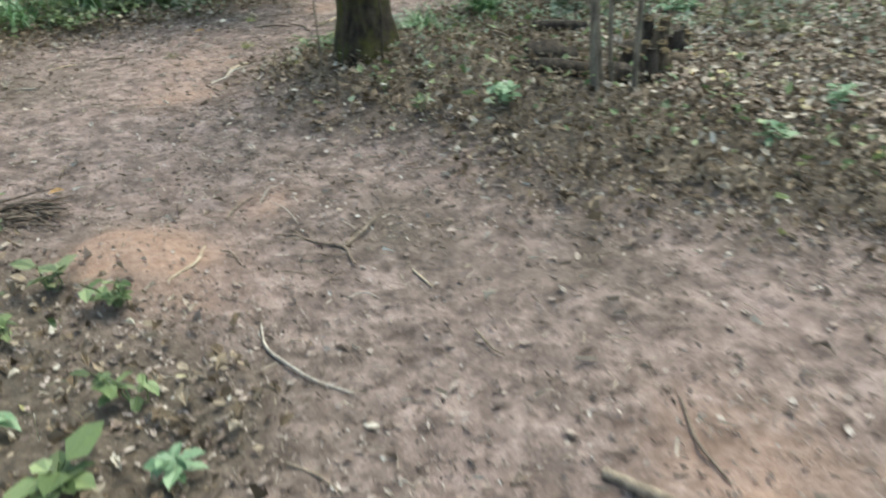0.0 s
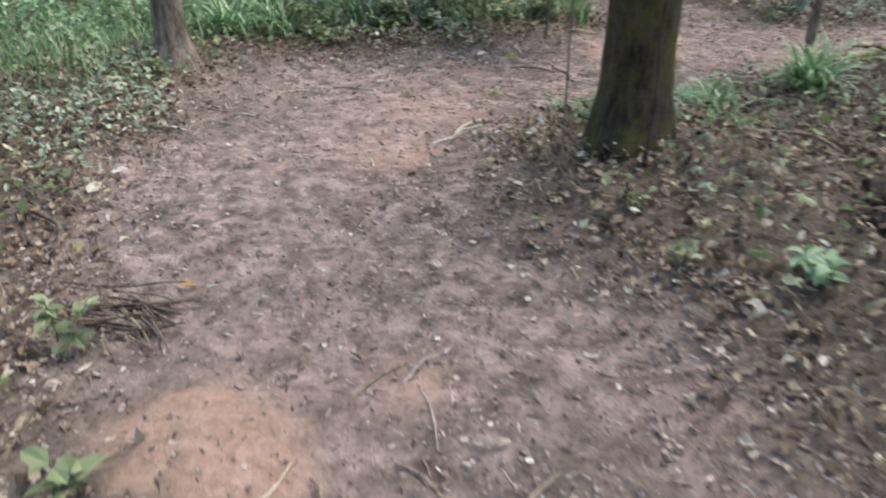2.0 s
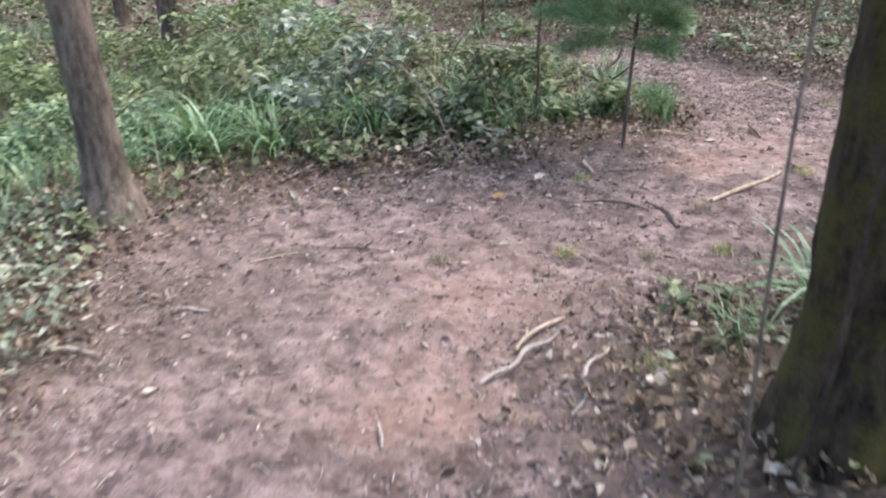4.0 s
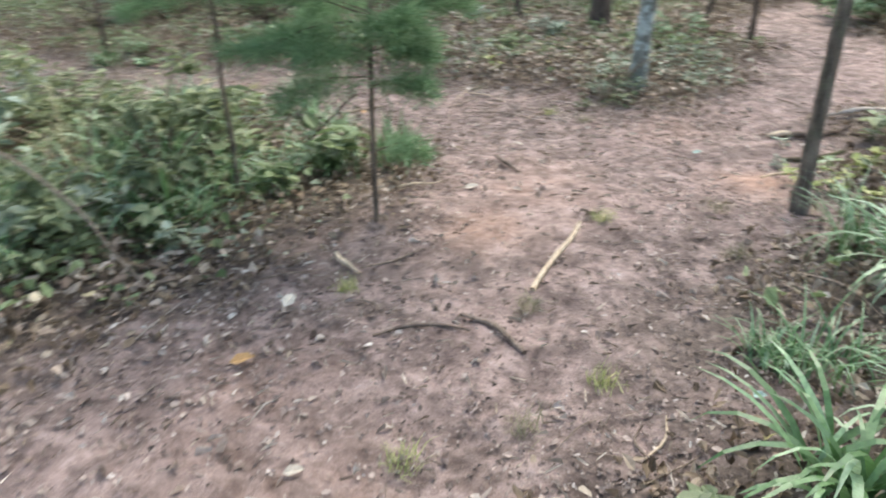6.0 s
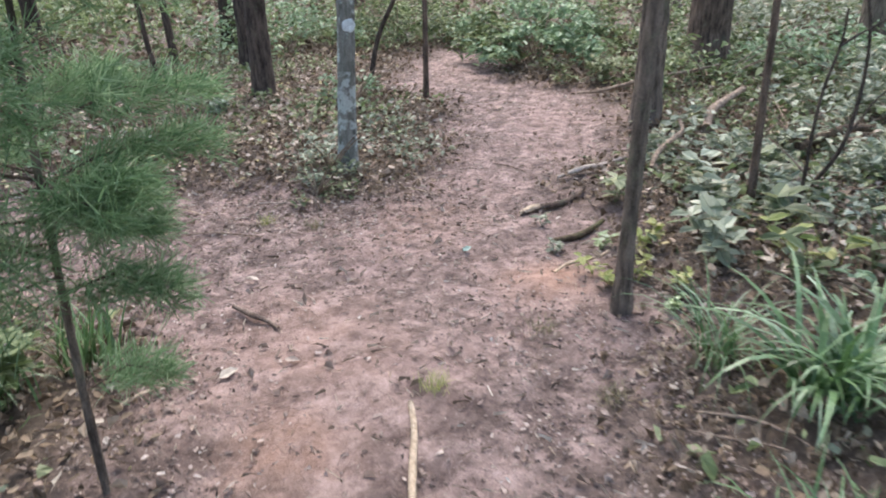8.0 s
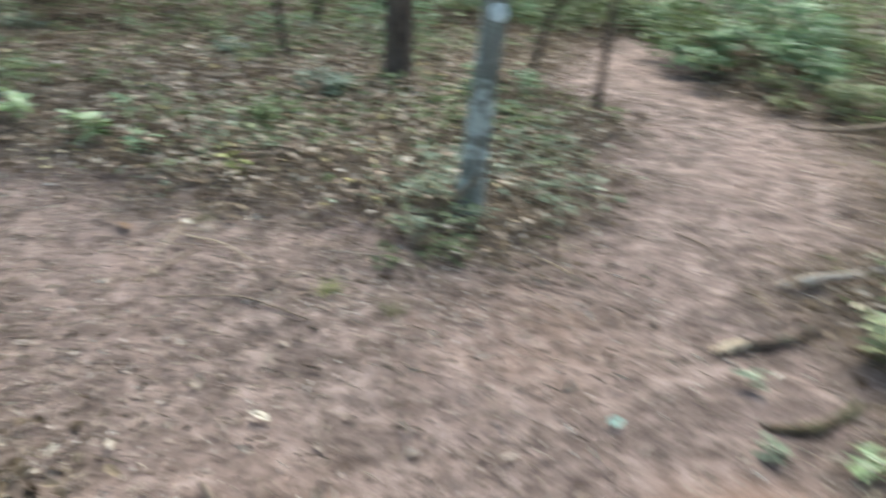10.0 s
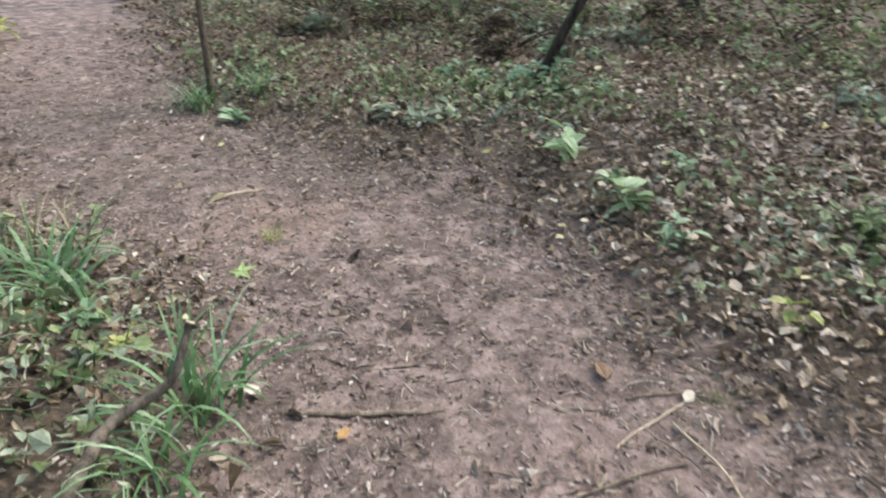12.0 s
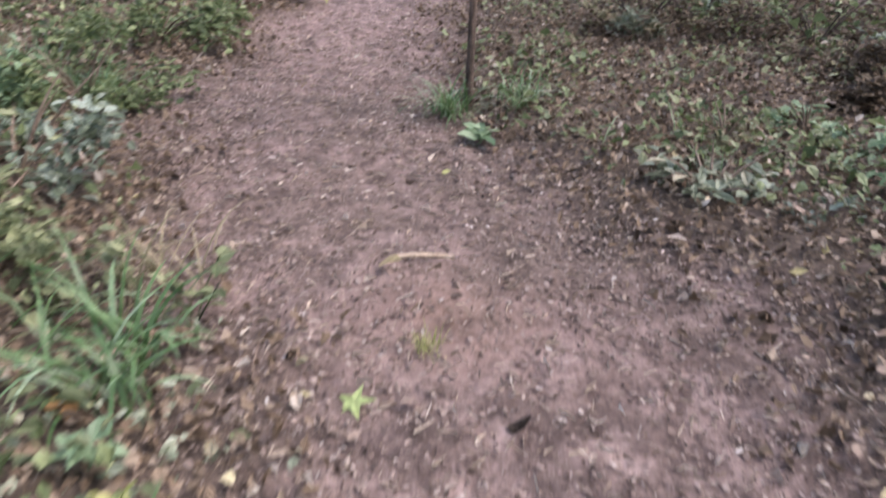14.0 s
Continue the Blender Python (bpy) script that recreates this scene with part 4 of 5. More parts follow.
for i, (x, y, rx, rz, n, s, mat, label) in enumerate([
        (-3.5, 8.25, 0.6, 0.5, 620, 0.09, BLUE_HERB, "grey-green bush with arching pale stems"), (-4.3, 8.6, 0.85, 0.9, 900, 0.11, DARK_LEAF, "dense dark green bush behind grass"),
        (-3.1, 9.1, 0.6, 0.6, 800, 0.1, BLUE_HERB, "grey-green leafy bush in undergrowth"), (-5.2, 8.0, 0.8, 0.55, 700, 0.1, BLUE_HERB, "grey-green leafy bush behind grass"),
        (-5.6, 9.2, 1.0, 1.15, 1900, 0.08, HERB, "mid green leafy bush in undergrowth"), (-4.6, 10.0, 0.9, 0.95, 1700, 0.08, BLUE_HERB, "grey-green leafy bush in undergrowth"),
        (-3.3, 9.7, 0.55, 0.7, 950, 0.08, BLUE_HERB, "grey-green leafy bush behind young pines"), (-5.4, 6.9, 0.7, 0.4, 900, 0.07, HERB_PALE, "pale green leafy bush"),
        (-6.6, 7.2, 1.0, 0.6, 1300, 0.09, HERB, "fresh green weeds in long grass"), (-7.6, 8.6, 1.1, 0.8, 1300, 0.09, HERB, "fresh green weeds in long grass"), (-6.3, 10.3, 1.0, 0.9, 1300, 0.09, HERB_PALE, "pale green leafy bush before tree trunks"),
        (-5.0, 7.3, 0.6, 0.35, 700, 0.08, HERB_PALE, "light green fern-like weeds at the bank"), (-6.0, 5.9, 0.8, 0.4, 900, 0.08, HERB_PALE, "pale green weeds behind a slender trunk"), (-3.9, 7.55, 0.35, 0.3, 350, 0.06, HERB, "low green weeds before a dark bush"),
        (0.35, 11.2, 0.32, 0.3, 190, 0.055, GREY_LEAF, "small grey-green bush at a pale trunk's foot"), (0.1, 10.95, 0.25, 0.22, 150, 0.05, BLUE_HERB, "small blue-green bush at a pale trunk's foot"),
        (4.8, 13.9, 0.85, 0.9, 900, 0.12, HERB_PALE, "light green bush where the trail bends"), (5.3, 14.6, 1.0, 0.95, 1000, 0.12, HERB, "green bush where the trail bends"),
        (6.4, 15.9, 1.2, 1.0, 1300, 0.12, HERB_PALE, "pale green bush closing the trail's bend"), (4.6, 17.3, 1.2, 0.8, 1200, 0.09, HERB, "green bush closing the trail's bend"),
        (8.6, 12.6, 1.5, 1.0, 1900, 0.11, GREY_LEAF, "pale grey-green bushes among tree trunks"), (7.6, 9.3, 1.5, 0.9, 1900, 0.11, HERB_PALE, "pale green bushes among tree trunks"), (5.6, 9.6, 1.2, 0.6, 1500, 0.1, GREY_LEAF, "pale grey-green undergrowth among tree trunks"),
        (5.0, 18.5, 1.6, 1.0, 1800, 0.1, HERB, "light green bushes beyond the trail's bend"), (2.6, 17.6, 1.4, 0.9, 1500, 0.1, HERB_PALE, "light green bushes beyond the trail's bend"), (7.5, 14.0, 1.4, 0.9, 1500, 0.1, HERB, "light green bushes among tree trunks"),
        (6.8, 10.8, 1.2, 0.6, 1200, 0.1, HERB_PALE, "pale green undergrowth among tree trunks"), (5.2, 11.4, 1.0, 0.5, 1000, 0.1, HERB, "green undergrowth among tree trunks"), (4.7, 12.9, 0.7, 0.4, 600, 0.08, BLUE_HERB, "low grey-green bush by the trail"), (2.2, 8.85, 0.6, 0.22, 420, 0.085, GREY_LEAF, "pale broad-leaved groundcover bush"),
        (2.85, 9.5, 0.65, 0.22, 420, 0.085, GREY_LEAF, "pale broad-leaved groundcover bush"), (2.6, 8.6, 0.9, 0.3, 560, 0.08, GREY_LEAF, "pale broad-leaved groundcover bush"),
        (3.6, 9.4, 1.0, 0.35, 650, 0.09, GREY_LEAF, "pale broad-leaved groundcover bush"), (-6.2, 11.5, 0.6, 0.5, 700, 0.07, HERB, "green bush beside the side trail"),
        (-5.0, 10.9, 0.6, 0.55, 700, 0.07, DARK_LEAF, "dark green bush beside the side trail"), (-9.0, 13.6, 0.9, 0.5, 900, 0.1, YELLOW, "bright yellow-green bush beside the side trail"), (-7.3, 12.3, 0.8, 0.4, 800, 0.09, HERB, "green weeds beside the side trail"), (-4.3, 10.6, 0.5, 0.45, 600, 0.06, BLUE_HERB, "grey-green bush beside the side trail")]):
    bush(x, y, rx, rz, n, s, mat, label, 300 + i)
# dark bushes added on the far bank in place of its shade
SHADE_BROWN = leafy("shade_brown_leaves", [(0.0, (0.045, 0.032, 0.022)), (0.6, (0.11, 0.08, 0.052)), (1.0, (0.2, 0.155, 0.1))], 0.7, 0.15, 0.2)
for i, (x, y, rx, rz) in enumerate([(-2.6, 17.4, 0.8, 0.7), (-4.4, 16.9, 1.0, 0.5), (-1.0, 17.8, 1.0, 0.6), (-3.4, 16.0, 0.6, 0.35), (-5.8, 16.4, 1.0, 0.5)]):
    bush(x, y, rx, rz, 700, 0.08, SHADE_BROWN, "dark brown bush added to stand in for shade on the far bank", 360 + i, wood=DARK_BARK)


rng_low = np.random.default_rng(77)
for i in range(44):
    x, y = rng_low.uniform(-6.2, 1.6), rng_low.uniform(12.6, 17.5)
    if i >= 34:
        x, y = rng_low.uniform(1.0, 2.6), rng_low.uniform(6.2, 8.2)
    if float(off_trail(np.array([x]), np.array([y]))[0]) < 0.35:
        continue
    tall = rng_low.uniform(0.12, 0.42)
    bush(x, y, rng_low.uniform(0.18, 0.5), tall, int(60 + 260 * tall), rng_low.uniform(0.05, 0.1), (HERB, GREY_LEAF, DARK_LEAF, HERB_PALE, DRY_GRASS)[i % 5],
         ("low green plant growing through dead leaves", "pale grey-green low plant in dead leaves", "low dark green shrub in dead leaves", "light green low plant in dead leaves", "withered brownish low plant in dead leaves")[i % 5], 700 + i, "low_plant")


# ---- dead wood ----
def stick(points, radii, mat, label, seed=0, name="stick", lift=0.0, group="", sides=8, category="stick", rough=0.14):
    """A fallen stick lying along places (x, y, height above the ground)."""
    x0, y0, _ = points[0]
    rng, bent, girth = np.random.default_rng(seed + 900), [points[0]], [radii[0]]
    for p, q, g0, g1 in zip(points, points[1:], radii, radii[1:]):
        ln = math.dist(p[:2], q[:2])
        mid = [(a + b) / 2 + c for a, b, c in zip(p, q, (*rng.normal(0, 0.05 * ln, 2), 0))]
        bent += [mid, q]
        girth += [(g0 + g1) / 2 * rng.uniform(0.85, 1.15), g1]
    pts, radii = [(x - x0, y - y0, gz(x, y) + h + lift) for x, y, h in bent], girth
    ob = new(name, mesh_of(name, *tube(pts, radii, sides, rough, seed, 0, 0.035), mat, True))
    ob.location = (x0, y0, 0)
    return tagged(ob, label, category, group)


stick([(-1.125, 7.65, 0.012), (-0.94, 7.97, 0.016), (-0.76, 8.27, 0.012)], [0.013, 0.014, 0.012], PALE_WOOD, "straight peeled pale stick lying on the trail", 1)
stick([(-2.2, 10.78, 0.01), (-2.0, 10.86, 0.012), (-1.85, 10.95, 0.015), (-1.72, 11.03, 0.01)], [0.006, 0.011, 0.009, 0.007], DEAD_WOOD, "thin grey-brown stick lying on the trail", 2)
branch = stick([(-2.23, 9.60, 0.04), (-2.31, 9.90, 0.07), (-2.35, 10.10, 0.08), (-2.44, 10.32, 0.12), (-2.41, 10.37, 0.16), (-2.30, 10.47, 0.28), (-2.29, 10.55, 0.44)], [0.026, 0.024, 0.022, 0.019, 0.017, 0.014, 0.012], GREY_BARK, "crooked grey cut branch poking out of grass", 3, "fallen_branch", category="branch")
cut_v, cut_f = tube([(0, 0, 0), (0, 0, 0.003)], [0.0135, 0.0125], 10, 0.03, 1)
cut = part("cut_end", mesh_of("cut_end", cut_v, cut_f, PALE_WOOD), branch, "pale sawn end")
cut.matrix_basis = Matrix.Translation(Vector((-2.29 - -2.23, 10.55 - 9.60, gz(-2.29, 10.55) + 0.44))) @ Vector((0.01, 0.08, 0.12)).to_track_quat("Z", "Y").to_matrix().to_4x4()
stick([(-2.35, 10.10, 0.09), (-2.18, 10.08, 0.07), (-2.00, 9.98, 0.04), (-1.85, 9.85, 0.02)], [0.014, 0.011, 0.008, 0.005], GREY_BARK, "grey side branch lying in grass", 4, "fallen_branch", category="branch")
stick([(1.6, 10.02, 0.03), (1.75, 9.96, 0.045), (1.95, 9.95, 0.05), (2.2, 9.92, 0.06)], [0.012, 0.024, 0.02, 0.015], WASHED_WOOD, "weathered pale log lying at the trail's edge", 5, "log", category="log")
stick([(0.96, 9.66, 0.02), (1.15, 9.68, 0.028), (1.35, 9.66, 0.022), (1.6, 9.74, 0.03)], [0.02, 0.026, 0.022, 0.012], BROWN_BARK, "brown log with a pale broken end", 6, "log", category="log")
stick([(0.945, 9.665, 0.024), (1.04, 9.672, 0.032), (1.12, 9.68, 0.034)], [0.012, 0.027, 0.022], PALE_WOOD, "pale peeled wood at a log's end", 7, "log", category="log")
stick([(0.85, 9.25, 0.012), (1.0, 9.18, 0.022), (1.25, 9.22, 0.03)], [0.012, 0.021, 0.014], ROT_WOOD, "dark mossy rotting branch", 8, "log", category="log")
# added pale stick; stands in for yellow leaves in warm light
stick([(0.5, 8.84, 0.02), (0.62, 8.87, 0.03), (0.72, 8.82, 0.035), (0.92, 8.85, 0.03)], [0.006, 0.01, 0.009, 0.005], PALE_WOOD, "thin pale stick added for warm light on yellow leaves", 9)
stick([(-1.83, 7.33, 0.01), (-1.72, 7.38, 0.012), (-1.6, 7.37, 0.02), (-1.44, 7.32, 0.015)], [0.006, 0.009, 0.009, 0.005], TWIG_WOOD, "thin crooked brown twig on the trail", 10, "twig", category="twig")
stick([(-1.46, 7.45, 0.012), (-1.33, 7.35, 0.022), (-1.25, 7.15, 0.012)], [0.008, 0.013, 0.011], TWIG_WOOD, "curved brown twig on the trail", 11, "twig", category="twig")
stick([(-0.75, 2.86, 0.008), (-0.58, 2.79, 0.012), (-0.41, 2.73, 0.012), (-0.36, 2.58, 0.01)], [0.004, 0.007, 0.009, 0.006], TWIG_WOOD, "forked brown twig pressed into the trail", 12, "twig", category="twig")
stick([(-0.41, 2.73, 0.012), (-0.34, 2.86, 0.03), (-0.28, 3.0, 0.04)], [0.009, 0.008, 0.005], DEAD_WOOD, "forked pale twig on the trail", 13, "twig", category="twig")
stick([(-0.65, 2.14, 0.01), (-0.61, 2.0, 0.012), (-0.54, 1.93, 0.015), (-0.42, 1.83, 0.012), (-0.28, 1.76, 0.01)], [0.004, 0.006, 0.007, 0.006, 0.005], WASHED_WOOD, "thin pale crooked twig on the trail", 14, "twig", category="twig")
stick([(-1.72, 5.38, 0.02), (-1.69, 5.48, 0.03), (-1.62, 5.54, 0.035), (-1.64, 5.63, 0.05), (-1.56, 5.7, 0.04), (-1.54, 5.82, 0.02)], [0.006, 0.011, 0.009, 0.012, 0.008, 0.005], WASHED_WOOD, "pale crooked exposed root", 15, "root", category="root")
stick([(-1.34, 5.28, 0.02), (-1.3, 5.38, 0.04), (-1.35, 5.46, 0.05), (-1.36, 5.58, 0.05), (-1.3, 5.64, 0.05), (-1.32, 5.76, 0.03)], [0.005, 0.008, 0.01, 0.007, 0.008, 0.004], WASHED_WOOD, "pale crooked exposed root", 16, "root", category="root")
stick([(0.15, 5.75, 0.05), (0.35, 5.7, 0.07), (0.55, 5.5, 0.05)], [0.012, 0.014, 0.008], DEAD_WOOD, "pale bare twig beside a thick trunk", 17, "twig", category="twig")
stick([(0.55, 4.75, 0.02), (0.75, 4.72, 0.04), (1.02, 4.75, 0.04)], [0.035, 0.055, 0.045], DARK_BARK, "dark decaying log half buried in leaves", 18, "log", sides=14, category="log")
stick([(0.8, 6.2, 0.06), (1.0, 6.22, 0.08), (1.25, 6.25, 0.09)], [0.045, 0.05, 0.04], DARK_BARK, "short dark charred log on leaf litter", 19, "log", sides=12, category="log")
stick([(-4.0, 8.2, 0.5), (-3.5, 8.15, 0.55), (-3.05, 7.85, 0.35), (-2.8, 7.7, 0.05)], [0.006, 0.008, 0.007, 0.004], DEAD_WOOD, "long pale arching dead stem over a bush", 20, "dead_stem", category="stem")
stick([(-4.5, 8.5, 0.1), (-4.2, 8.3, 0.6), (-3.9, 8.0, 0.72), (-3.7, 7.75, 0.5)], [0.005, 0.006, 0.005, 0.003], DEAD_WOOD, "long pale arching dead stem over a bush", 120, "dead_stem", category="stem")
stick([(-3.4, 8.6, 0.1), (-3.3, 8.75, 0.55), (-3.1, 8.95, 0.85)], [0.006, 0.006, 0.003], DEAD_WOOD, "upright pale dead stem in a bush", 121, "dead_stem", category="stem")
stick([(-5.0, 7.9, 0.1), (-4.8, 7.75, 0.5), (-4.5, 7.6, 0.62), (-4.3, 7.4, 0.45)], [0.004, 0.005, 0.005, 0.003], DEAD_WOOD, "long pale arching dead stem over grass", 122, "dead_stem", category="stem")
stick([(-2.9, 7.75, 0.02), (-2.75, 7.82, 0.04), (-2.55, 7.85, 0.02)], [0.008, 0.012, 0.006], DEAD_WOOD, "pale dead twig at the trail's edge", 123, "twig", category="twig")
stick([(-1.17, 11.4, 0.012), (-1.0, 11.5, 0.02), (-0.82, 11.5, 0.012)], [0.004, 0.006, 0.003], DEAD_WOOD, "thin grey twig at the trail's edge", 124, "twig", category="twig")
stick([(-1.16, 11.12, 0.01), (-1.09, 11.26, 0.02), (-1.0, 11.42, 0.03)], [0.004, 0.005, 0.004], PALE_WOOD, "pale bare twig at the trail's edge", 125, "twig", category="twig")
stick([(-1.02, 11.3, 0.02), (-0.85, 11.16, 0.03), (-0.72, 10.95, 0.015)], [0.004, 0.005, 0.003], PALE_WOOD, "thin pale bent twig at the trail's edge", 126, "twig", category="twig")
stick([(-2.55, 11.75, 0.008), (-2.53, 11.77, 0.03), (-2.52, 11.8, 0.05)], [0.014, 0.016, 0.004], DARK_BARK, "small dark nut husk on the trail", 127, "nut_husk", category="nut")
stick([(2.09, 8.46, 0.01), (2.18, 8.50, 0.51), (2.42, 8.55, 0.96), (2.52, 8.60, 1.15)], [0.012, 0.011, 0.009, 0.007], DARK_BARK, "thin crooked dark stem in pale groundcover", 201, "dead_stem", category="stem")
stick([(2.42, 8.55, 0.96), (2.61, 8.50, 1.05), (2.73, 8.45, 1.12)], [0.007, 0.006, 0.004], DARK_BARK, "thin dark side twig of a crooked stem", 202, "dead_stem", category="stem")
stick([(2.58, 8.50, 0.42), (2.78, 8.50, 0.56), (2.90, 8.45, 0.67)], [0.008, 0.007, 0.005], DARK_BARK, "thin dark slanting twig in groundcover", 203, "dead_stem", category="stem")
stick([(3.2, 9.15, 0.12), (3.6, 9.05, 0.2), (3.95, 9.0, 0.14)], [0.03, 0.04, 0.03], ROT_WOOD, "dark rotten branch in groundcover", 204, "log", category="log")
stick([(-2.4, 9.2, 0.03), (-2.2, 9.3, 0.2), (-1.95, 9.45, 0.42)], [0.006, 0.007, 0.005], DARK_BARK, "thin dark slanting dead stem", 21, "dead_stem", category="stem")
stick([(-3.58, 12.0, 0.014), (-3.53, 12.1, 0.016), (-3.44, 12.24, 0.012)], [0.007, 0.012, 0.01], PALE_WOOD, "short pale stick with frayed bark", 22)
stick([(3.9, 12.2, 0.04), (4.3, 11.8, 0.1), (4.5, 11.6, 0.16), (5.2, 11.3, 0.25)], [0.012, 0.024, 0.018, 0.012], DEAD_WOOD, "grey dead branch in undergrowth", 23, "log", category="log")
stick([(3.2, 9.95, 0.1), (3.6, 10.2, 0.15), (4.4, 10.45, 0.2)], [0.04, 0.045, 0.03], DEAD_WOOD, "grey dead branch in undergrowth", 24, "log", category="log")
stick([(2.0, 9.5, 0.1), (2.5, 9.75, 0.15), (3.1, 10.15, 0.15)], [0.015, 0.02, 0.014], DEAD_WOOD, "grey dead branch in groundcover", 25, "log", category="log")
stick([(-0.95, 11.15, 0.01), (-1.1, 11.0, 0.015), (-1.22, 10.86, 0.012)], [0.006, 0.008, 0.005], DEAD_WOOD, "short grey stick on the trail", 26)
stick([(-1.15, 10.72, 0.012), (-0.8, 10.62, 0.02), (-0.55, 10.35, 0.012)], [0.004, 0.005, 0.004], DEAD_WOOD, "long thin bent twig on the trail", 27, "twig", category="twig")
stick([(-3.42, 4.85, 0.015), (-3.34, 4.93, 0.025), (-3.24, 4.98, 0.012)], [0.006, 0.012, 0.005], WASHED_WOOD, "pale bark piece in dead leaves", 28)
stick([(-3.05, 3.6, 0.02), (-2.8, 3.55, 0.05), (-2.6, 3.3, 0.03)], [0.01, 0.012, 0.006], BROWN_BARK, "brown twig in dead leaves", 29, "twig", category="twig")
stick([(-1.97, 5.05, 0.012), (-1.93, 5.0, 0.018), (-1.89, 4.93, 0.012)], [0.005, 0.008, 0.004], WASHED_WOOD, "pale splintered wood chip", 30)


TWIGS = [((0.11, 2.1), (0.14, 2.03), (0.2, 1.95)), ((-0.12, 2.53), (-0.09, 2.47), (-0.04, 2.4)), ((0.71, 1.7), (0.7, 1.53), (0.75, 1.38)), ((-0.44, 1.47), (-0.36, 1.43), (-0.27, 1.36)),
         ((-1.08, 2.45), (-1.0, 2.6), (-1.02, 2.76)), ((-0.94, 2.7), (-0.88, 2.66), (-0.82, 2.57)), ((-1.01, 3.05), (-1.0, 3.18), (-0.94, 3.3)), ((0.64, 10.7), (0.7, 10.55), (0.74, 10.36)),
         ((1.58, 10.75), (1.62, 10.6), (1.61, 10.4)), ((-2.05, 11.13), (-1.94, 11.22), (-1.83, 11.28)), ((-0.98, 6.55), (-0.88, 6.62), (-0.84, 6.75)), ((-0.95, 6.5), (-1.0, 6.62), (-0.93, 6.72)),
         ((-2.9, 6.2), (-2.75, 6.28), (-2.6, 6.3)), ((-3.2, 5.9), (-3.1, 6.02), (-3.05, 6.1)), ((-3.3, 11.3), (-3.15, 11.2), (-2.95, 11.25)), ((-1.9, 7.95), (-1.75, 7.98), (-1.62, 8.1))]
for i, (a, b, c) in enumerate(TWIGS):
    stick([(*a, 0.008), (*b, 0.014), (*c, 0.008)], [0.004, 0.006, 0.003], (DEAD_WOOD, PALE_WOOD, TWIG_WOOD)[i % 3], ("thin grey twig lying on bare earth", "thin pale twig lying on bare earth", "thin brown twig lying on bare earth")[i % 3], 70 + i, "twig", group="twigs on the trail", category="twig", sides=6)
rng_twig = np.random.default_rng(19)
for i in range(46):
    if i < 22:
        x, y = rng_twig.normal(-0.75, 0.4), rng_twig.normal(10.95, 0.35)
    elif i < 32:
        x, y = rng_twig.normal(-2.3, 0.35), rng_twig.normal(7.5, 0.3)
    elif i < 39:
        x, y = rng_twig.normal(-0.85, 0.2), rng_twig.normal(6.45, 0.25)
    else:
        x, y = rng_twig.normal(-0.3, 0.5), rng_twig.normal(2.6, 0.4)
    a, ln = rng_twig.uniform(0, 6.3), rng_twig.uniform(0.05, 0.17)
    dx, dy = ln * math.cos(a), ln * math.sin(a)
    stick([(x - dx, y - dy, 0.008), (x + rng_twig.normal(0, 0.015), y + rng_twig.normal(0, 0.015), rng_twig.uniform(0.01, 0.035)), (x + dx, y + dy, 0.008)], [0.002, 0.0035, 0.0015], (WASHED_WOOD, DEAD_WOOD, TWIG_WOOD)[i % 3],
          ("thin pale dry twig among leaf scraps", "thin grey dry twig among leaf scraps", "thin brown dry twig among leaf scraps")[i % 3], 800 + i, "twig", group="dry twigs among leaf scraps", category="twig", sides=5)
stick([(0.42, 1.42, 0.015), (0.5, 1.36, 0.02), (0.6, 1.28, 0.015)], [0.016, 0.02, 0.014], DEAD_WOOD, "short grey-brown piece of wood on the trail", 90)
for i in range(34):
    a, ln = rng_twig.uniform(-0.7, 0.9), rng_twig.uniform(0.12, 0.32)
    x, y, up = rng_twig.normal(-2.05, 0.07), rng_twig.normal(3.15, 0.07), 0.015 + 0.005 * (i % 7)
    dx, dy = ln * math.cos(a), ln * math.sin(a)
    stick([(x - dx, y - dy, 0.012), (x, y, up), (x + dx * 0.8, y + dy * 0.8, 0.012 + 0.03 * (i % 3 == 0))], [0.003, 0.006, 0.002], (BROWN_BARK, TWIG_WOOD, DEAD_WOOD)[i % 3], "thin dry twig in a small brushwood heap", 95 + i, "twig", group="small brushwood heap", category="twig", sides=5)



stick([(-1.68, 5.68, 0.012), (-1.66, 5.76, 0.03), (-1.62, 5.84, 0.025), (-1.58, 5.88, 0.03), (-1.56, 5.98, 0.012)], [0.006, 0.012, 0.009, 0.011, 0.004], PALE_WOOD, "pale split piece of bark on earth", 111)
stick([(-3.22, 5.4, 0.012), (-3.14, 5.43, 0.016), (-3.06, 5.45, 0.01)], [0.005, 0.011, 0.005], WASHED_WOOD, "pale broken bark piece on earth", 112)
stick([(-1.03, 9.5, 0.02), (-0.98, 9.35, 0.03), (-0.93, 9.17, 0.015)], [0.01, 0.015, 0.008], TWIG_WOOD, "short dark rotten stick on the trail", 113)
stick([(-1.72, 8.86, 0.02), (-1.6, 8.9, 0.04), (-1.52, 8.93, 0.03), (-1.44, 9.02, 0.02)], [0.006, 0.009, 0.008, 0.004], PALE_WOOD, "pale bent twig beside a young pine", 114, "twig", category="twig")
stick([(-2.02, 8.1, 0.02), (-1.98, 7.98, 0.03), (-1.9, 7.88, 0.02)], [0.01, 0.014, 0.007], PALE_WOOD, "pale splintered twig at the trail's edge", 115, "twig", category="twig")
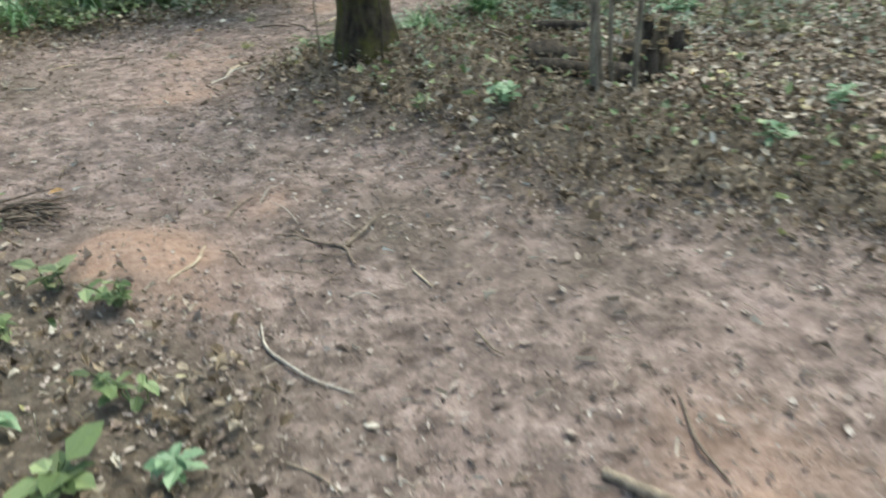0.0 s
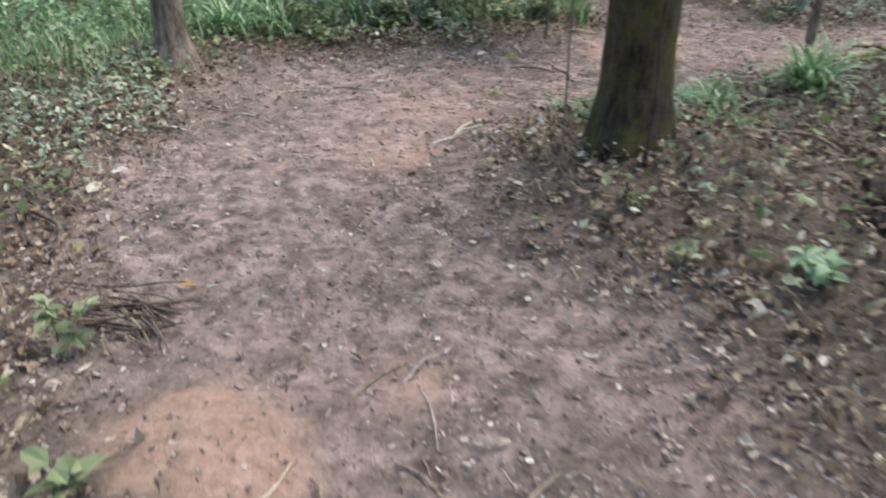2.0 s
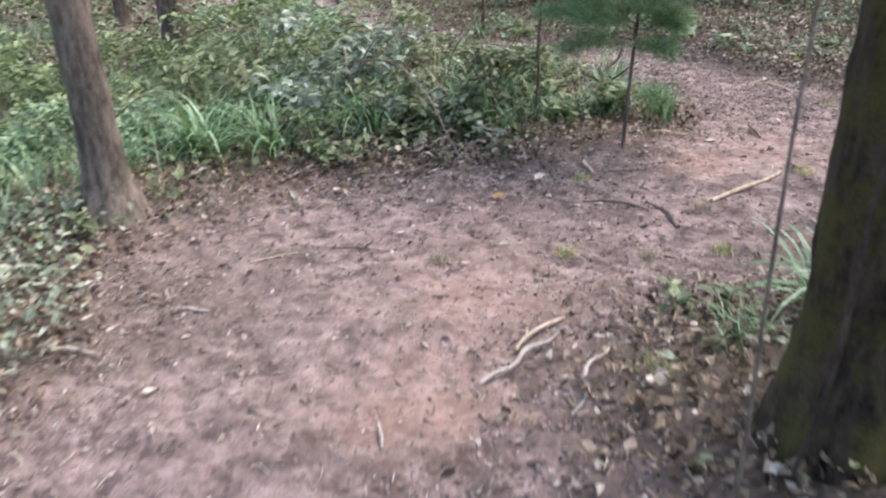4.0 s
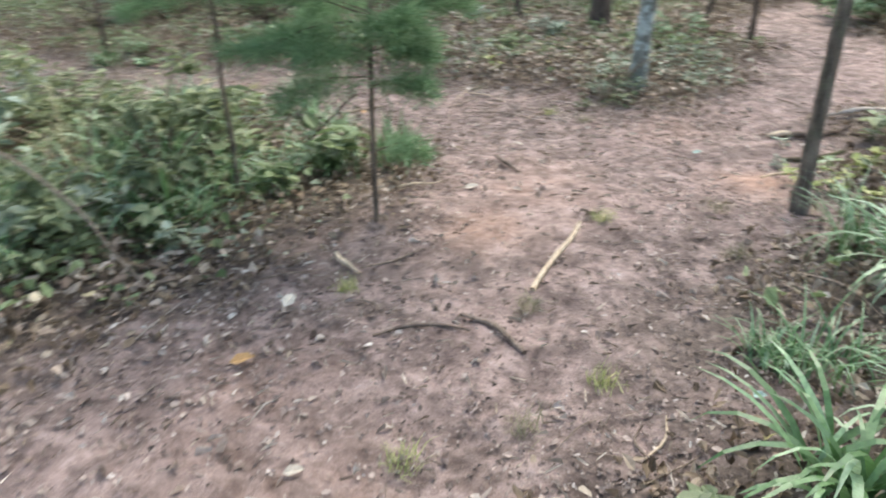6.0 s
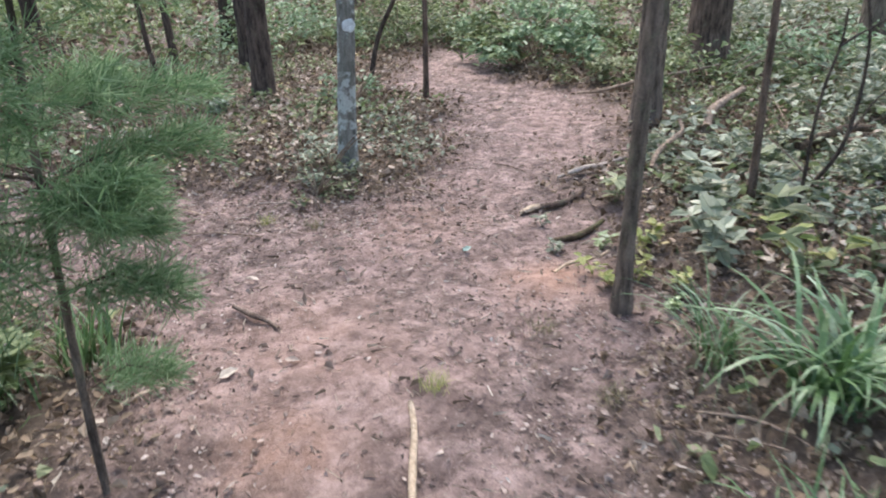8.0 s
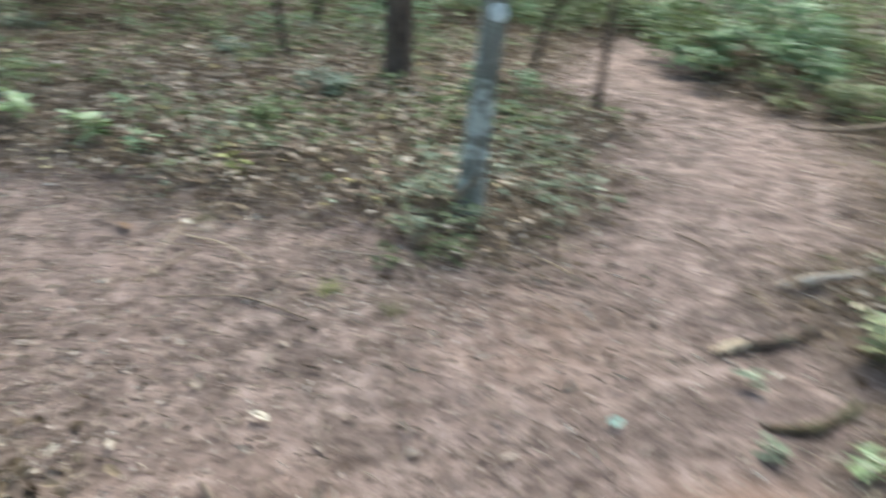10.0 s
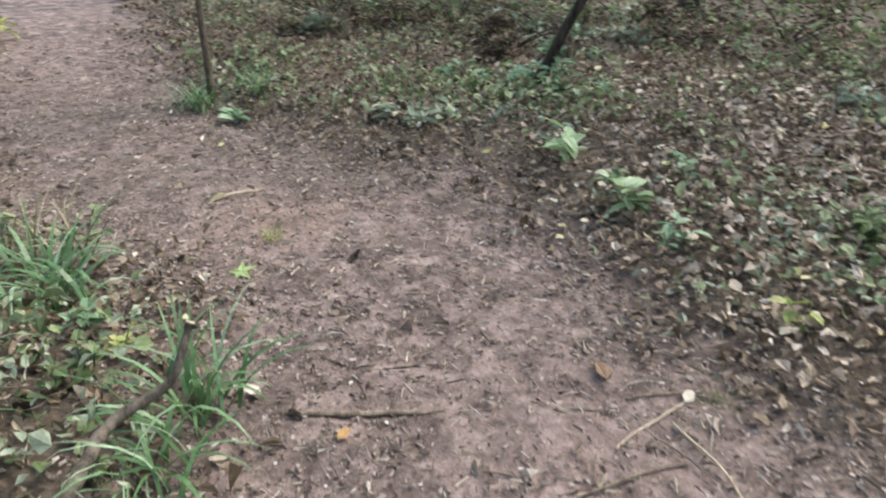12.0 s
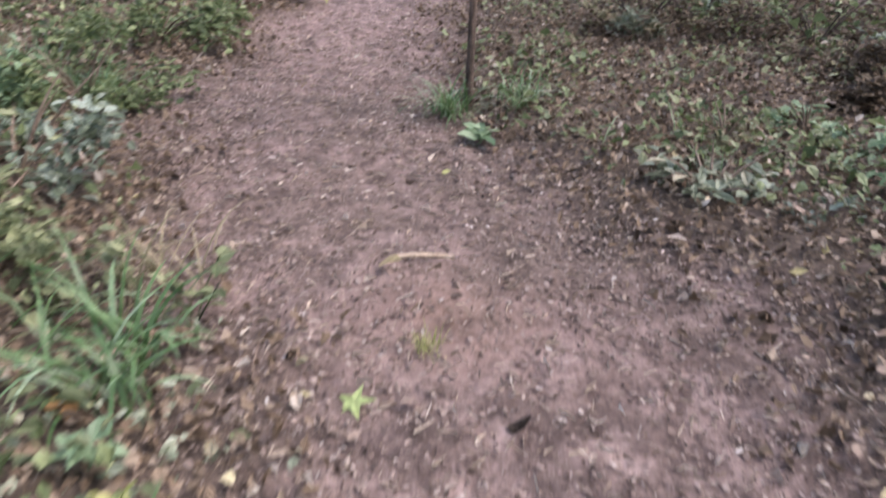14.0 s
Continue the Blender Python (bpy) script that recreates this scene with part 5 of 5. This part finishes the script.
stick([(-0.06, 7.55, 0.02), (0.0, 7.4, 0.03), (0.1, 7.25, 0.02)], [0.004, 0.007, 0.004], DEAD_WOOD, "thin pale dead stalk beside grass", 116, "twig", category="twig")
stick([(0.05, 7.6, 0.02), (0.12, 7.4, 0.04), (0.16, 7.15, 0.03)], [0.005, 0.008, 0.004], DEAD_WOOD, "thin pale dead stalk beside grass", 117, "twig", category="twig")


def stump(x, y, r, h, seed, label, mat=ROT_WOOD):
    """A hollow, crumbling stump: upright slabs round a dark core, some with broken ochre tops."""
    rng = np.random.default_rng(seed)
    t = thing("rotten_stump", x, y, label, "stump", z=gz(x, y) - 0.05)
    part("core", mesh_of("core", *tube([(0, 0, 0), (0.01, 0.0, h * 0.35), (0.02, 0.01, h * 0.62)], [r * 1.1, r * 0.9, r * 0.7], 18, 0.3, seed, 0.2, 0.03), DARK_BARK, True), t)
    for i in range(9):
        a = i * 0.7 + rng.uniform(-0.25, 0.25)
        d = np.array([math.cos(a), math.sin(a), 0])
        top = h * rng.uniform(0.55, 1.15)
        foot = d * r * 0.95
        head = d * r * rng.uniform(0.75, 0.95) + np.array([0, 0, top])
        slab = part("slab", mesh_of("slab", *tube([foot, (foot + head) / 2 + rng.normal(0, 0.012, 3), head], [r * 0.38, r * 0.34, r * 0.22], 9, 0.36, seed + i, 0, 0.03), (mat, DARK_BARK)[i % 2], True), t)
        if i % 3 != 1:
            part("broken_top", mesh_of("broken_top", *tube([head - np.array([0, 0, 0.012]), head + np.array([0, 0, 0.012])], [r * 0.24, r * 0.15], 9, 0.35, seed + i), OCHRE_WOOD, True), slab, "broken ochre wood")
    return t


OCHRE_WOOD = bark("ochre_rotten_wood", (0.09, 0.06, 0.035), (0.36, 0.26, 0.14))
stump(1.42, 4.98, 0.14, 0.24, 1, "dark crumbling rotten stump between sapling stems")
stump(1.74, 5.62, 0.17, 0.3, 2, "dark hollow rotten stump on dead leaves")
for i, (a, b, rr, mat, label) in enumerate([((1.6, 5.15), (1.85, 5.22), 0.06, ROT_WOOD, "broken rotten log piece on dead leaves"), ((1.12, 4.72), (1.34, 4.74), 0.07, DARK_BARK, "dark broken log piece on dead leaves"),
                                            ((1.35, 5.4), (1.55, 5.55), 0.07, DARK_BARK, "dark broken log piece on dead leaves"), ((1.85, 5.3), (2.0, 5.42), 0.05, OCHRE_WOOD, "ochre broken log piece on dead leaves"), ((0.6, 4.95), (0.95, 5.0), 0.09, DARK_BARK, "dark decaying log half buried in leaves")]):
    stick([(*a, rr * 0.5), ((a[0] + b[0]) / 2, (a[1] + b[1]) / 2, rr * 0.7), (*b, rr * 0.6)], [rr * 0.8, rr, rr * 0.6], mat, label, 130 + i, "log", sides=14, category="log", group="broken log pieces", rough=0.36)

# ---- single leaves on the trail ----
STAR = np.array([(0, 0, 0)] + [(math.cos(a) * r, math.sin(a) * r, 0.08 * (r < 0.5)) for a, r in [(radians(36 * i), 1.0 if i % 2 == 0 else 0.36) for i in range(10)]])
STAR_FACES = [(0, 1 + (2 * i + 9) % 10, 1 + 2 * i, 1 + 2 * i + 1) for i in range(5)]


def fallen_leaf(x, y, size, mat, label, turn=0.0, shape=LEAF, faces=LEAF_FACES, wide=0.6, tilt=0.1):
    v, f = leaves(np.zeros((1, 3)), np.array([radians(turn)]), np.array([tilt]), np.array([0.15]), np.full(1, size), np.full(1, size * wide), 0.9, shape, faces)
    ob = new("fallen_leaf", mesh_of("fallen_leaf", v, f, mat))
    ob.matrix_world = pose(x, y, gz(x, y) + 0.018, 0, 0, 0)
    return tagged(ob, label, "leaf")


STAR_GREEN = leafy("light_green_leaf", [(0.0, (0.36, 0.46, 0.16)), (1.0, (0.46, 0.56, 0.24))], 0.5, 0.3)
fallen_leaf(-2.89, 11.42, 0.075, STAR_GREEN, "star-shaped light green fallen leaf", 50, STAR, STAR_FACES, 1.0, 0.25)
CURLED = leafy("curled_leaf", [(0.0, (0.5, 0.4, 0.2)), (1.0, (0.62, 0.52, 0.3))], 0.6, 0.2)
fallen_leaf(-3.54, 11.93, 0.13, CURLED, "curled yellowish fallen leaf on earth", 20, tilt=0.5)
fallen_leaf(-4.18, 12.74, 0.06, YELLOW, "yellow fallen leaf on earth", 90)
TAN = leafy("tan_leaf", [(0.0, (0.45, 0.38, 0.3)), (1.0, (0.66, 0.58, 0.48))], 0.7, 0.1)
ORANGE = leafy("orange_leaf", [(0.0, (0.42, 0.24, 0.10)), (1.0, (0.55, 0.33, 0.14))], 0.6, 0.2)
BROWN_LEAF = leafy("brown_leaf", [(0.0, (0.26, 0.16, 0.10)), (1.0, (0.36, 0.24, 0.15))], 0.6, 0.2)
for x, y, size, mat, label, turn in [(-2.21, 7.57, 0.10, TAN, "pale tan fallen leaf", 70), (-2.37, 7.19, 0.10, ORANGE, "orange-brown fallen leaf on earth", 10), (-1.27, 11.44, 0.10, BROWN_LEAF, "dry brown fallen leaf on earth", 130),
                                     (-1.2, 12.1, 0.07, TAN, "dry pale fallen leaf on earth", 30), (-2.31, 10.82, 0.09, TAN, "dry pale fallen leaf on earth", 190), (-1.95, 10.74, 0.06, ORANGE, "small orange fallen leaf", 80),
                                     (-2.03, 3.43, 0.08, ORANGE, "curled orange fallen leaf", 20), (-3.0, 3.9, 0.12, TAN, "pale dry fallen leaf", 100), (-3.15, 4.2, 0.1, TAN, "pale dry fallen leaf", 40),
                                     (-1.2, 5.05, 0.07, TAN, "pale fallen leaf on earth", 75), (-1.3, 8.9, 0.09, TAN, "slim pale fallen leaf", 5), (-0.8, 9.75, 0.08, TAN, "dry fallen leaf on earth", 140), (-1.0, 11.44, 0.07, TAN, "pale whitish fallen leaf on a twig", 80), (-2.1, 6.6, 0.07, TAN, "pale pinkish fallen leaf", 0), (-3.3, 10.66, 0.1, ORANGE, "curled orange-red fallen leaf beside grass", 60), (-3.2, 10.7, 0.08, ORANGE, "curled orange-red fallen leaf beside grass", 150)]:
    fallen_leaf(x, y, size, mat, label, turn)

BLUISH = leafy("bluish_leaf", [(0.0, (0.34, 0.46, 0.4)), (1.0, (0.42, 0.54, 0.47))], 0.5, 0.2)
for x, y, size in [(-0.52, 6.82, 0.06), (0.3, 9.4, 0.07)]:
    fallen_leaf(x, y, size, BLUISH, "pale bluish green fallen leaf on earth", 40 * x)

for i in range(46):
    a, q = RNG.uniform(0, 6.3), RNG.uniform(0.1, 0.45)
    fallen_leaf(1.86 + q * math.cos(a), 5.3 + q * math.sin(a), RNG.uniform(0.05, 0.1), (TAN, ORANGE, BROWN_LEAF)[i % 3], ("dry tan leaf by a rotten stump", "dry orange leaf by a rotten stump", "dry brown leaf by a rotten stump")[i % 3], RNG.uniform(0, 360), tilt=RNG.uniform(-0.3, 0.6))

# ---- ground cover ----
def near_path(x, y):
    return np.minimum(np.hypot(x + 0.5, y - 3), np.minimum(np.hypot(x + 1.2, y - 8), np.hypot(x + 2.5, y - 12)))


def cover(name, n, box, keep, size, width, mat, label, category, pitch=(-0.25, 0.35), lift=(0.0, 0.03), curl=(0.5, 2.0), seed=0, shape=LEAF, faces=LEAF_FACES, grow=2.2):
    rng = np.random.default_rng(seed)
    p, d = scatter(n, box, keep, rng)
    m = len(p)
    p[:, 2] += rng.uniform(*lift, m)
    ln = rng.uniform(*size, m) * np.clip(near_path(p[:, 0], p[:, 1]) / 6, 1, grow)
    v, f = leaves(p, rng.uniform(0, 6.3, m), rng.uniform(*pitch, m), rng.uniform(-0.35, 0.35, m), ln, ln * rng.uniform(*width, m), rng.uniform(*curl, m), shape, faces, 0.09)
    stuff(name, v, f, mat, label, category)


CHIP = np.array([(0, -0.4, 0), (0.9, -0.5, 0.12), (1, 0.35, 0.0), (0.15, 0.5, 0.1)])
CHIP_FACES = [(0, 1, 2, 3)]
CLOD = np.array([(0, 0, -0.3), (0.5, 0, 0), (0, 0.5, 0), (-0.5, 0, 0), (0, -0.5, 0), (0.1, 0.05, 0.45)])
CLOD_FACES = [(5, 1, 2), (5, 2, 3), (5, 3, 4), (5, 4, 1), (0, 2, 1), (0, 3, 2), (0, 4, 3), (0, 1, 4)]


def bank(x, y):
    """The bank east of the trail's start is mostly dead leaves, with little green."""
    return 1 - 0.85 * smooth(-2, -1, x) * (1 - smooth(6.5, 8.5, y)) - 0.35 * smooth(-1.5, -0.5, x) * smooth(11, 12, y) * (1 - smooth(0.5, 1.5, x))


NEARBY = (-10, -5, 8, 19)
WILD = (-0.7, 0.8)
cover("leaf_litter", 400000, NEARBY, lambda x, y, d: smooth(-0.2, 0.6, d) * (1 - clay_at(x, y)) * (1 - 0.6 * bump_at(x, y, -1.2, 1.5, 0.9)) * np.clip(4.5 / near_path(x, y), 0.15, 1), (0.012, 0.064), (0.3, 0.7), LITTER, "thick layer of dead brown leaves covering the banks", "dead leaves", (-0.6, 0.7), (0.0, 0.07), (0.3, 2.6), 401)
cover("leaf_litter", 60000, (-24, -8, 22, 36), lambda x, y, d: smooth(0.0, 0.6, d) * (near_path(x, y) > 5.5), (0.05, 0.11), (0.5, 0.8), LITTER, "dead brown leaves covering the wood's floor", "dead leaves", (-0.5, 0.6), (0.0, 0.04), (0.3, 2.4), 402)
cover("leaf_scraps", 800000, (-9, -1, 7, 17), lambda x, y, d: (d < 0.5) * (1 - 0.85 * clay_at(x, y)) * np.clip(3.2 / near_path(x, y), 0.12, 1) * (0.10 + 0.6 * smooth(-0.6, 0.2, d) + 0.35 * smooth(0.5, 0.75, value_noise(x, y, 1.3, 51)) + 0.3 * smooth(9.2, 10.6, y) * (1 - smooth(0.2, 1.4, x))), (0.004, 0.024), (0.15, 0.6), SCRAPS, "small broken leaf scraps and bark crumbs on bare earth", "leaf scraps", (-0.6, 0.6), (0, 0.012), (0.3, 2), 403, CHIP, CHIP_FACES, 1.0)
cover("fallen_leaves", 16000, (-6, 0.5, 3.5, 14), lambda x, y, d: (d < 0.4) * (1 - clay_at(x, y)) * (0.06 + 0.22 * smooth(-0.7, 0.1, d) + 0.2 * bump_at(x, y, -0.7, 10.6, 1.6) + 0.1 * bump_at(x, y, -3, 11.8, 1.2) + 0.3 * bump_at(x, y, -2.6, 6.6, 0.8) + 0.8 * bump_at(x, y, -2.3, 7.5, 0.6)), (0.025, 0.065), (0.25, 0.6), STREWN, "dry brown leaves strewn over bare earth", "dead leaves", (-0.35, 0.4), (0.002, 0.014), (0.5, 2.4), 412)
SHRED = np.array([(0, -0.15, 0.02), (0.45, -0.5, 0.16), (1, -0.2, 0.02), (0.8, 0.3, 0.14), (0.3, 0.5, 0.0), (0.05, 0.25, 0.1)])
SHRED_FACES = [(0, 1, 2, 3), (0, 3, 4, 5)]
cover("broken_leaves", 120000, (-7, 8.8, 1.6, 15.5), lambda x, y, d: (d < 0.5) * smooth(8.9, 10.4, y) * (1 - smooth(0.0, 1.4, x)) * (0.08 + 0.34 * smooth(-0.8, 0.1, d) + 0.2 * smooth(0.45, 0.7, value_noise(x, y, 1.7, 57))), (0.008, 0.034), (0.25, 0.75), BROKEN, "crumpled brown leaf pieces trodden into the trail", "dead leaves", (-0.25, 0.3), (0.001, 0.009), (0.2, 1.3), 413, SHRED, SHRED_FACES, 1.0)
cover("broken_leaves", 60000, (-5, 0.3, 3.5, 9.2), lambda x, y, d: (d < 0.5) * (1 - clay_at(x, y)) * (0.10 + 0.45 * smooth(-0.45, 0.25, d) + 0.5 * bump_at(x, y, -2.4, 7.4, 0.6) + 0.14 * smooth(0.5, 0.75, value_noise(x, y, 1.5, 58))), (0.01, 0.04), (0.3, 0.85), BROKEN, "crumpled brown leaf pieces at the trail's edges", "dead leaves", (-0.25, 0.3), (0.001, 0.009), (0.2, 1.3), 414, SHRED, SHRED_FACES, 1.0)
# brightens the banks by leaf colour where light comes through the crowns
cover("pale_leaf_litter", 110000, (-3.6, 2, 7, 18), lambda x, y, d: smooth(0.0, 0.7, d) * np.clip(1.8 * bump_at(x, y, 3.0, 5.8, 2.4) * smooth(3.2, 4.6, y) * smooth(0.9, 2.0, x) + 0.5 * bump_at(x, y, -2.7, 7.6, 0.7) + 0.3 * bump_at(x, y, 0.0, 11.3, 0.6) + 0.6 * bump_at(x, y, 0.3, 14.2, 2.2) + 0.3 * bump_at(x, y, -0.5, 12.5, 0.9), 0, 0.95), (0.03, 0.085), (0.4, 0.75), PALE_LIT_LITTER, "pale tan dead leaves, coloured as if lit, over darker litter", "dead leaves", (-0.25, 0.35), (0.03, 0.075), (0.3, 2.2), 415, grow=1.4)
cover("earth_crumbs", 40000, (-7, 0, 5, 16), lambda x, y, d: (d < 0.3) * (1 - 0.8 * clay_at(x, y)) * np.clip(4 / near_path(x, y), 0.2, 1) * (0.25 + 0.6 * smooth(0.4, 0.65, value_noise(x, y, 1.9, 53))), (0.006, 0.024), (0.7, 1.2), CLODS, "loose crumbs of earth on the trail", "earth crumbs", (-0.3, 0.3), (0, 0.006), (0.5, 1.0), 408, CLOD, CLOD_FACES, 1.0)
cover("straw_bits", 110000, (-8, 0, 6, 16), lambda x, y, d: (d < 2.5) * (0.3 + 0.5 * smooth(9.2, 10.6, y) * (1 - smooth(0.2, 1.4, x))) * (1 - clay_at(x, y)) * np.clip(3.2 / near_path(x, y), 0.12, 1), (0.015, 0.07), (0.03, 0.09), STRAW, "thin bits of straw and pine needles", "straw", (-0.25, 0.25), (0.002, 0.02), (0.3, 1.5), 404, CHIP, CHIP_FACES, 1.0)
cover("ground_ivy", 110000, NEARBY, lambda x, y, d: smooth(0.1, 0.9, d) * smooth(0.42, 0.7, 0.6 * value_noise(x, y, 0.7, 61) + 0.4 * value_noise(x, y, 2.6, 62)) * bank(x, y) * np.clip(5 / near_path(x, y), 0.3, 1), (0.02, 0.085), (0.4, 0.8), HERB, "low green ground cover growing through dead leaves", "ground cover", WILD, (0.02, 0.14), seed=405)
cover("ground_ivy", 60000, NEARBY, lambda x, y, d: smooth(0.1, 0.9, d) * smooth(0.45, 0.68, 0.6 * value_noise(x, y, 0.9, 71) + 0.4 * value_noise(x, y, 3.1, 72)) * bank(x, y), (0.025, 0.08), (0.5, 0.85), BLUE_HERB, "grey-green low ground cover in dead leaves", "ground cover", WILD, (0.02, 0.16), seed=406)
def west_bank(x, y):
    return 1.8 * bump_at(x, y, -4.2, 5.2, 1.1) + bump_at(x, y, -3.7, 7.1, 0.7) + 0.9 * bump_at(x, y, 1.0, 11.6, 0.9) + 0.3 * bump_at(x, y, -0.4, 4.6, 0.6) + 0.9 * bump_at(x, y, 2.2, 6.8, 1.2) + 0.5 * bump_at(x, y, -2.9, 10.4, 0.6) + 0.6 * bump_at(x, y, -0.9, 12.4, 0.7) + 0.9 * bump_at(x, y, -2.8, 7.7, 0.6)


cover("ground_ivy", 80000, (-6.5, 2.5, 4.5, 14), lambda x, y, d: smooth(-0.05, 0.5, d) * west_bank(x, y) * smooth(0.3, 0.6, value_noise(x, y, 1.6, 75)), (0.02, 0.065), (0.45, 0.8), GREY_LEAF, "pale grey-green low weeds at the trail's edge", "ground cover", WILD, (0.01, 0.13), seed=411)
cover("undergrowth", 95000, (-24, -6, 22, 36), lambda x, y, d: smooth(1.2, 3.0, d) * (near_path(x, y) > 4.5) * (0.12 + 0.88 * smooth(0.42, 0.62, value_noise(x, y, 0.35, 81))), (0.05, 0.1), (0.4, 0.7), HERB, "green undergrowth between the trees", "undergrowth", WILD, (0.02, 0.5), seed=407)


def grass_field(name, n, keep, box, length, width, mat, label, seed):
    rng = np.random.default_rng(seed)
    p, d = scatter(n, box, keep, rng)
    v, f = blades(len(p), length, width, 0.0, (0.05, 0.7), (0.4, 1.6), 3, rng)
    v = v + np.repeat(p, 8, 0)
    stuff(name, v, f, mat, label, "grass")


grass_field("forest_grass", 40000, lambda x, y, d: smooth(0.4, 1.4, d) * smooth(0.35, 0.6, value_noise(x, y, 0.45, 91) + 0.8 * bump_at(x, y, -6.5, 8.5, 3.6) - 0.5), (-13, 2.5, -3.2, 14.5), 0.34, 0.011, GRASS, "fresh green woodland grass", 501)
grass_field("forest_grass", 30000, lambda x, y, d: smooth(0.2, 1.2, d) * smooth(0.5, 0.7, value_noise(x, y, 0.6, 92)) * 0.5, (-8, 1, 7, 18), 0.16, 0.006, GRASS, "thin short grass among dead leaves", 502)
grass_field("dry_grass", 20000, lambda x, y, d: smooth(0.1, 0.5, d) * 0.4, (-8, 1, 7, 17), 0.12, 0.004, DRY_GRASS, "dry thin grass stalks among dead leaves", 503)
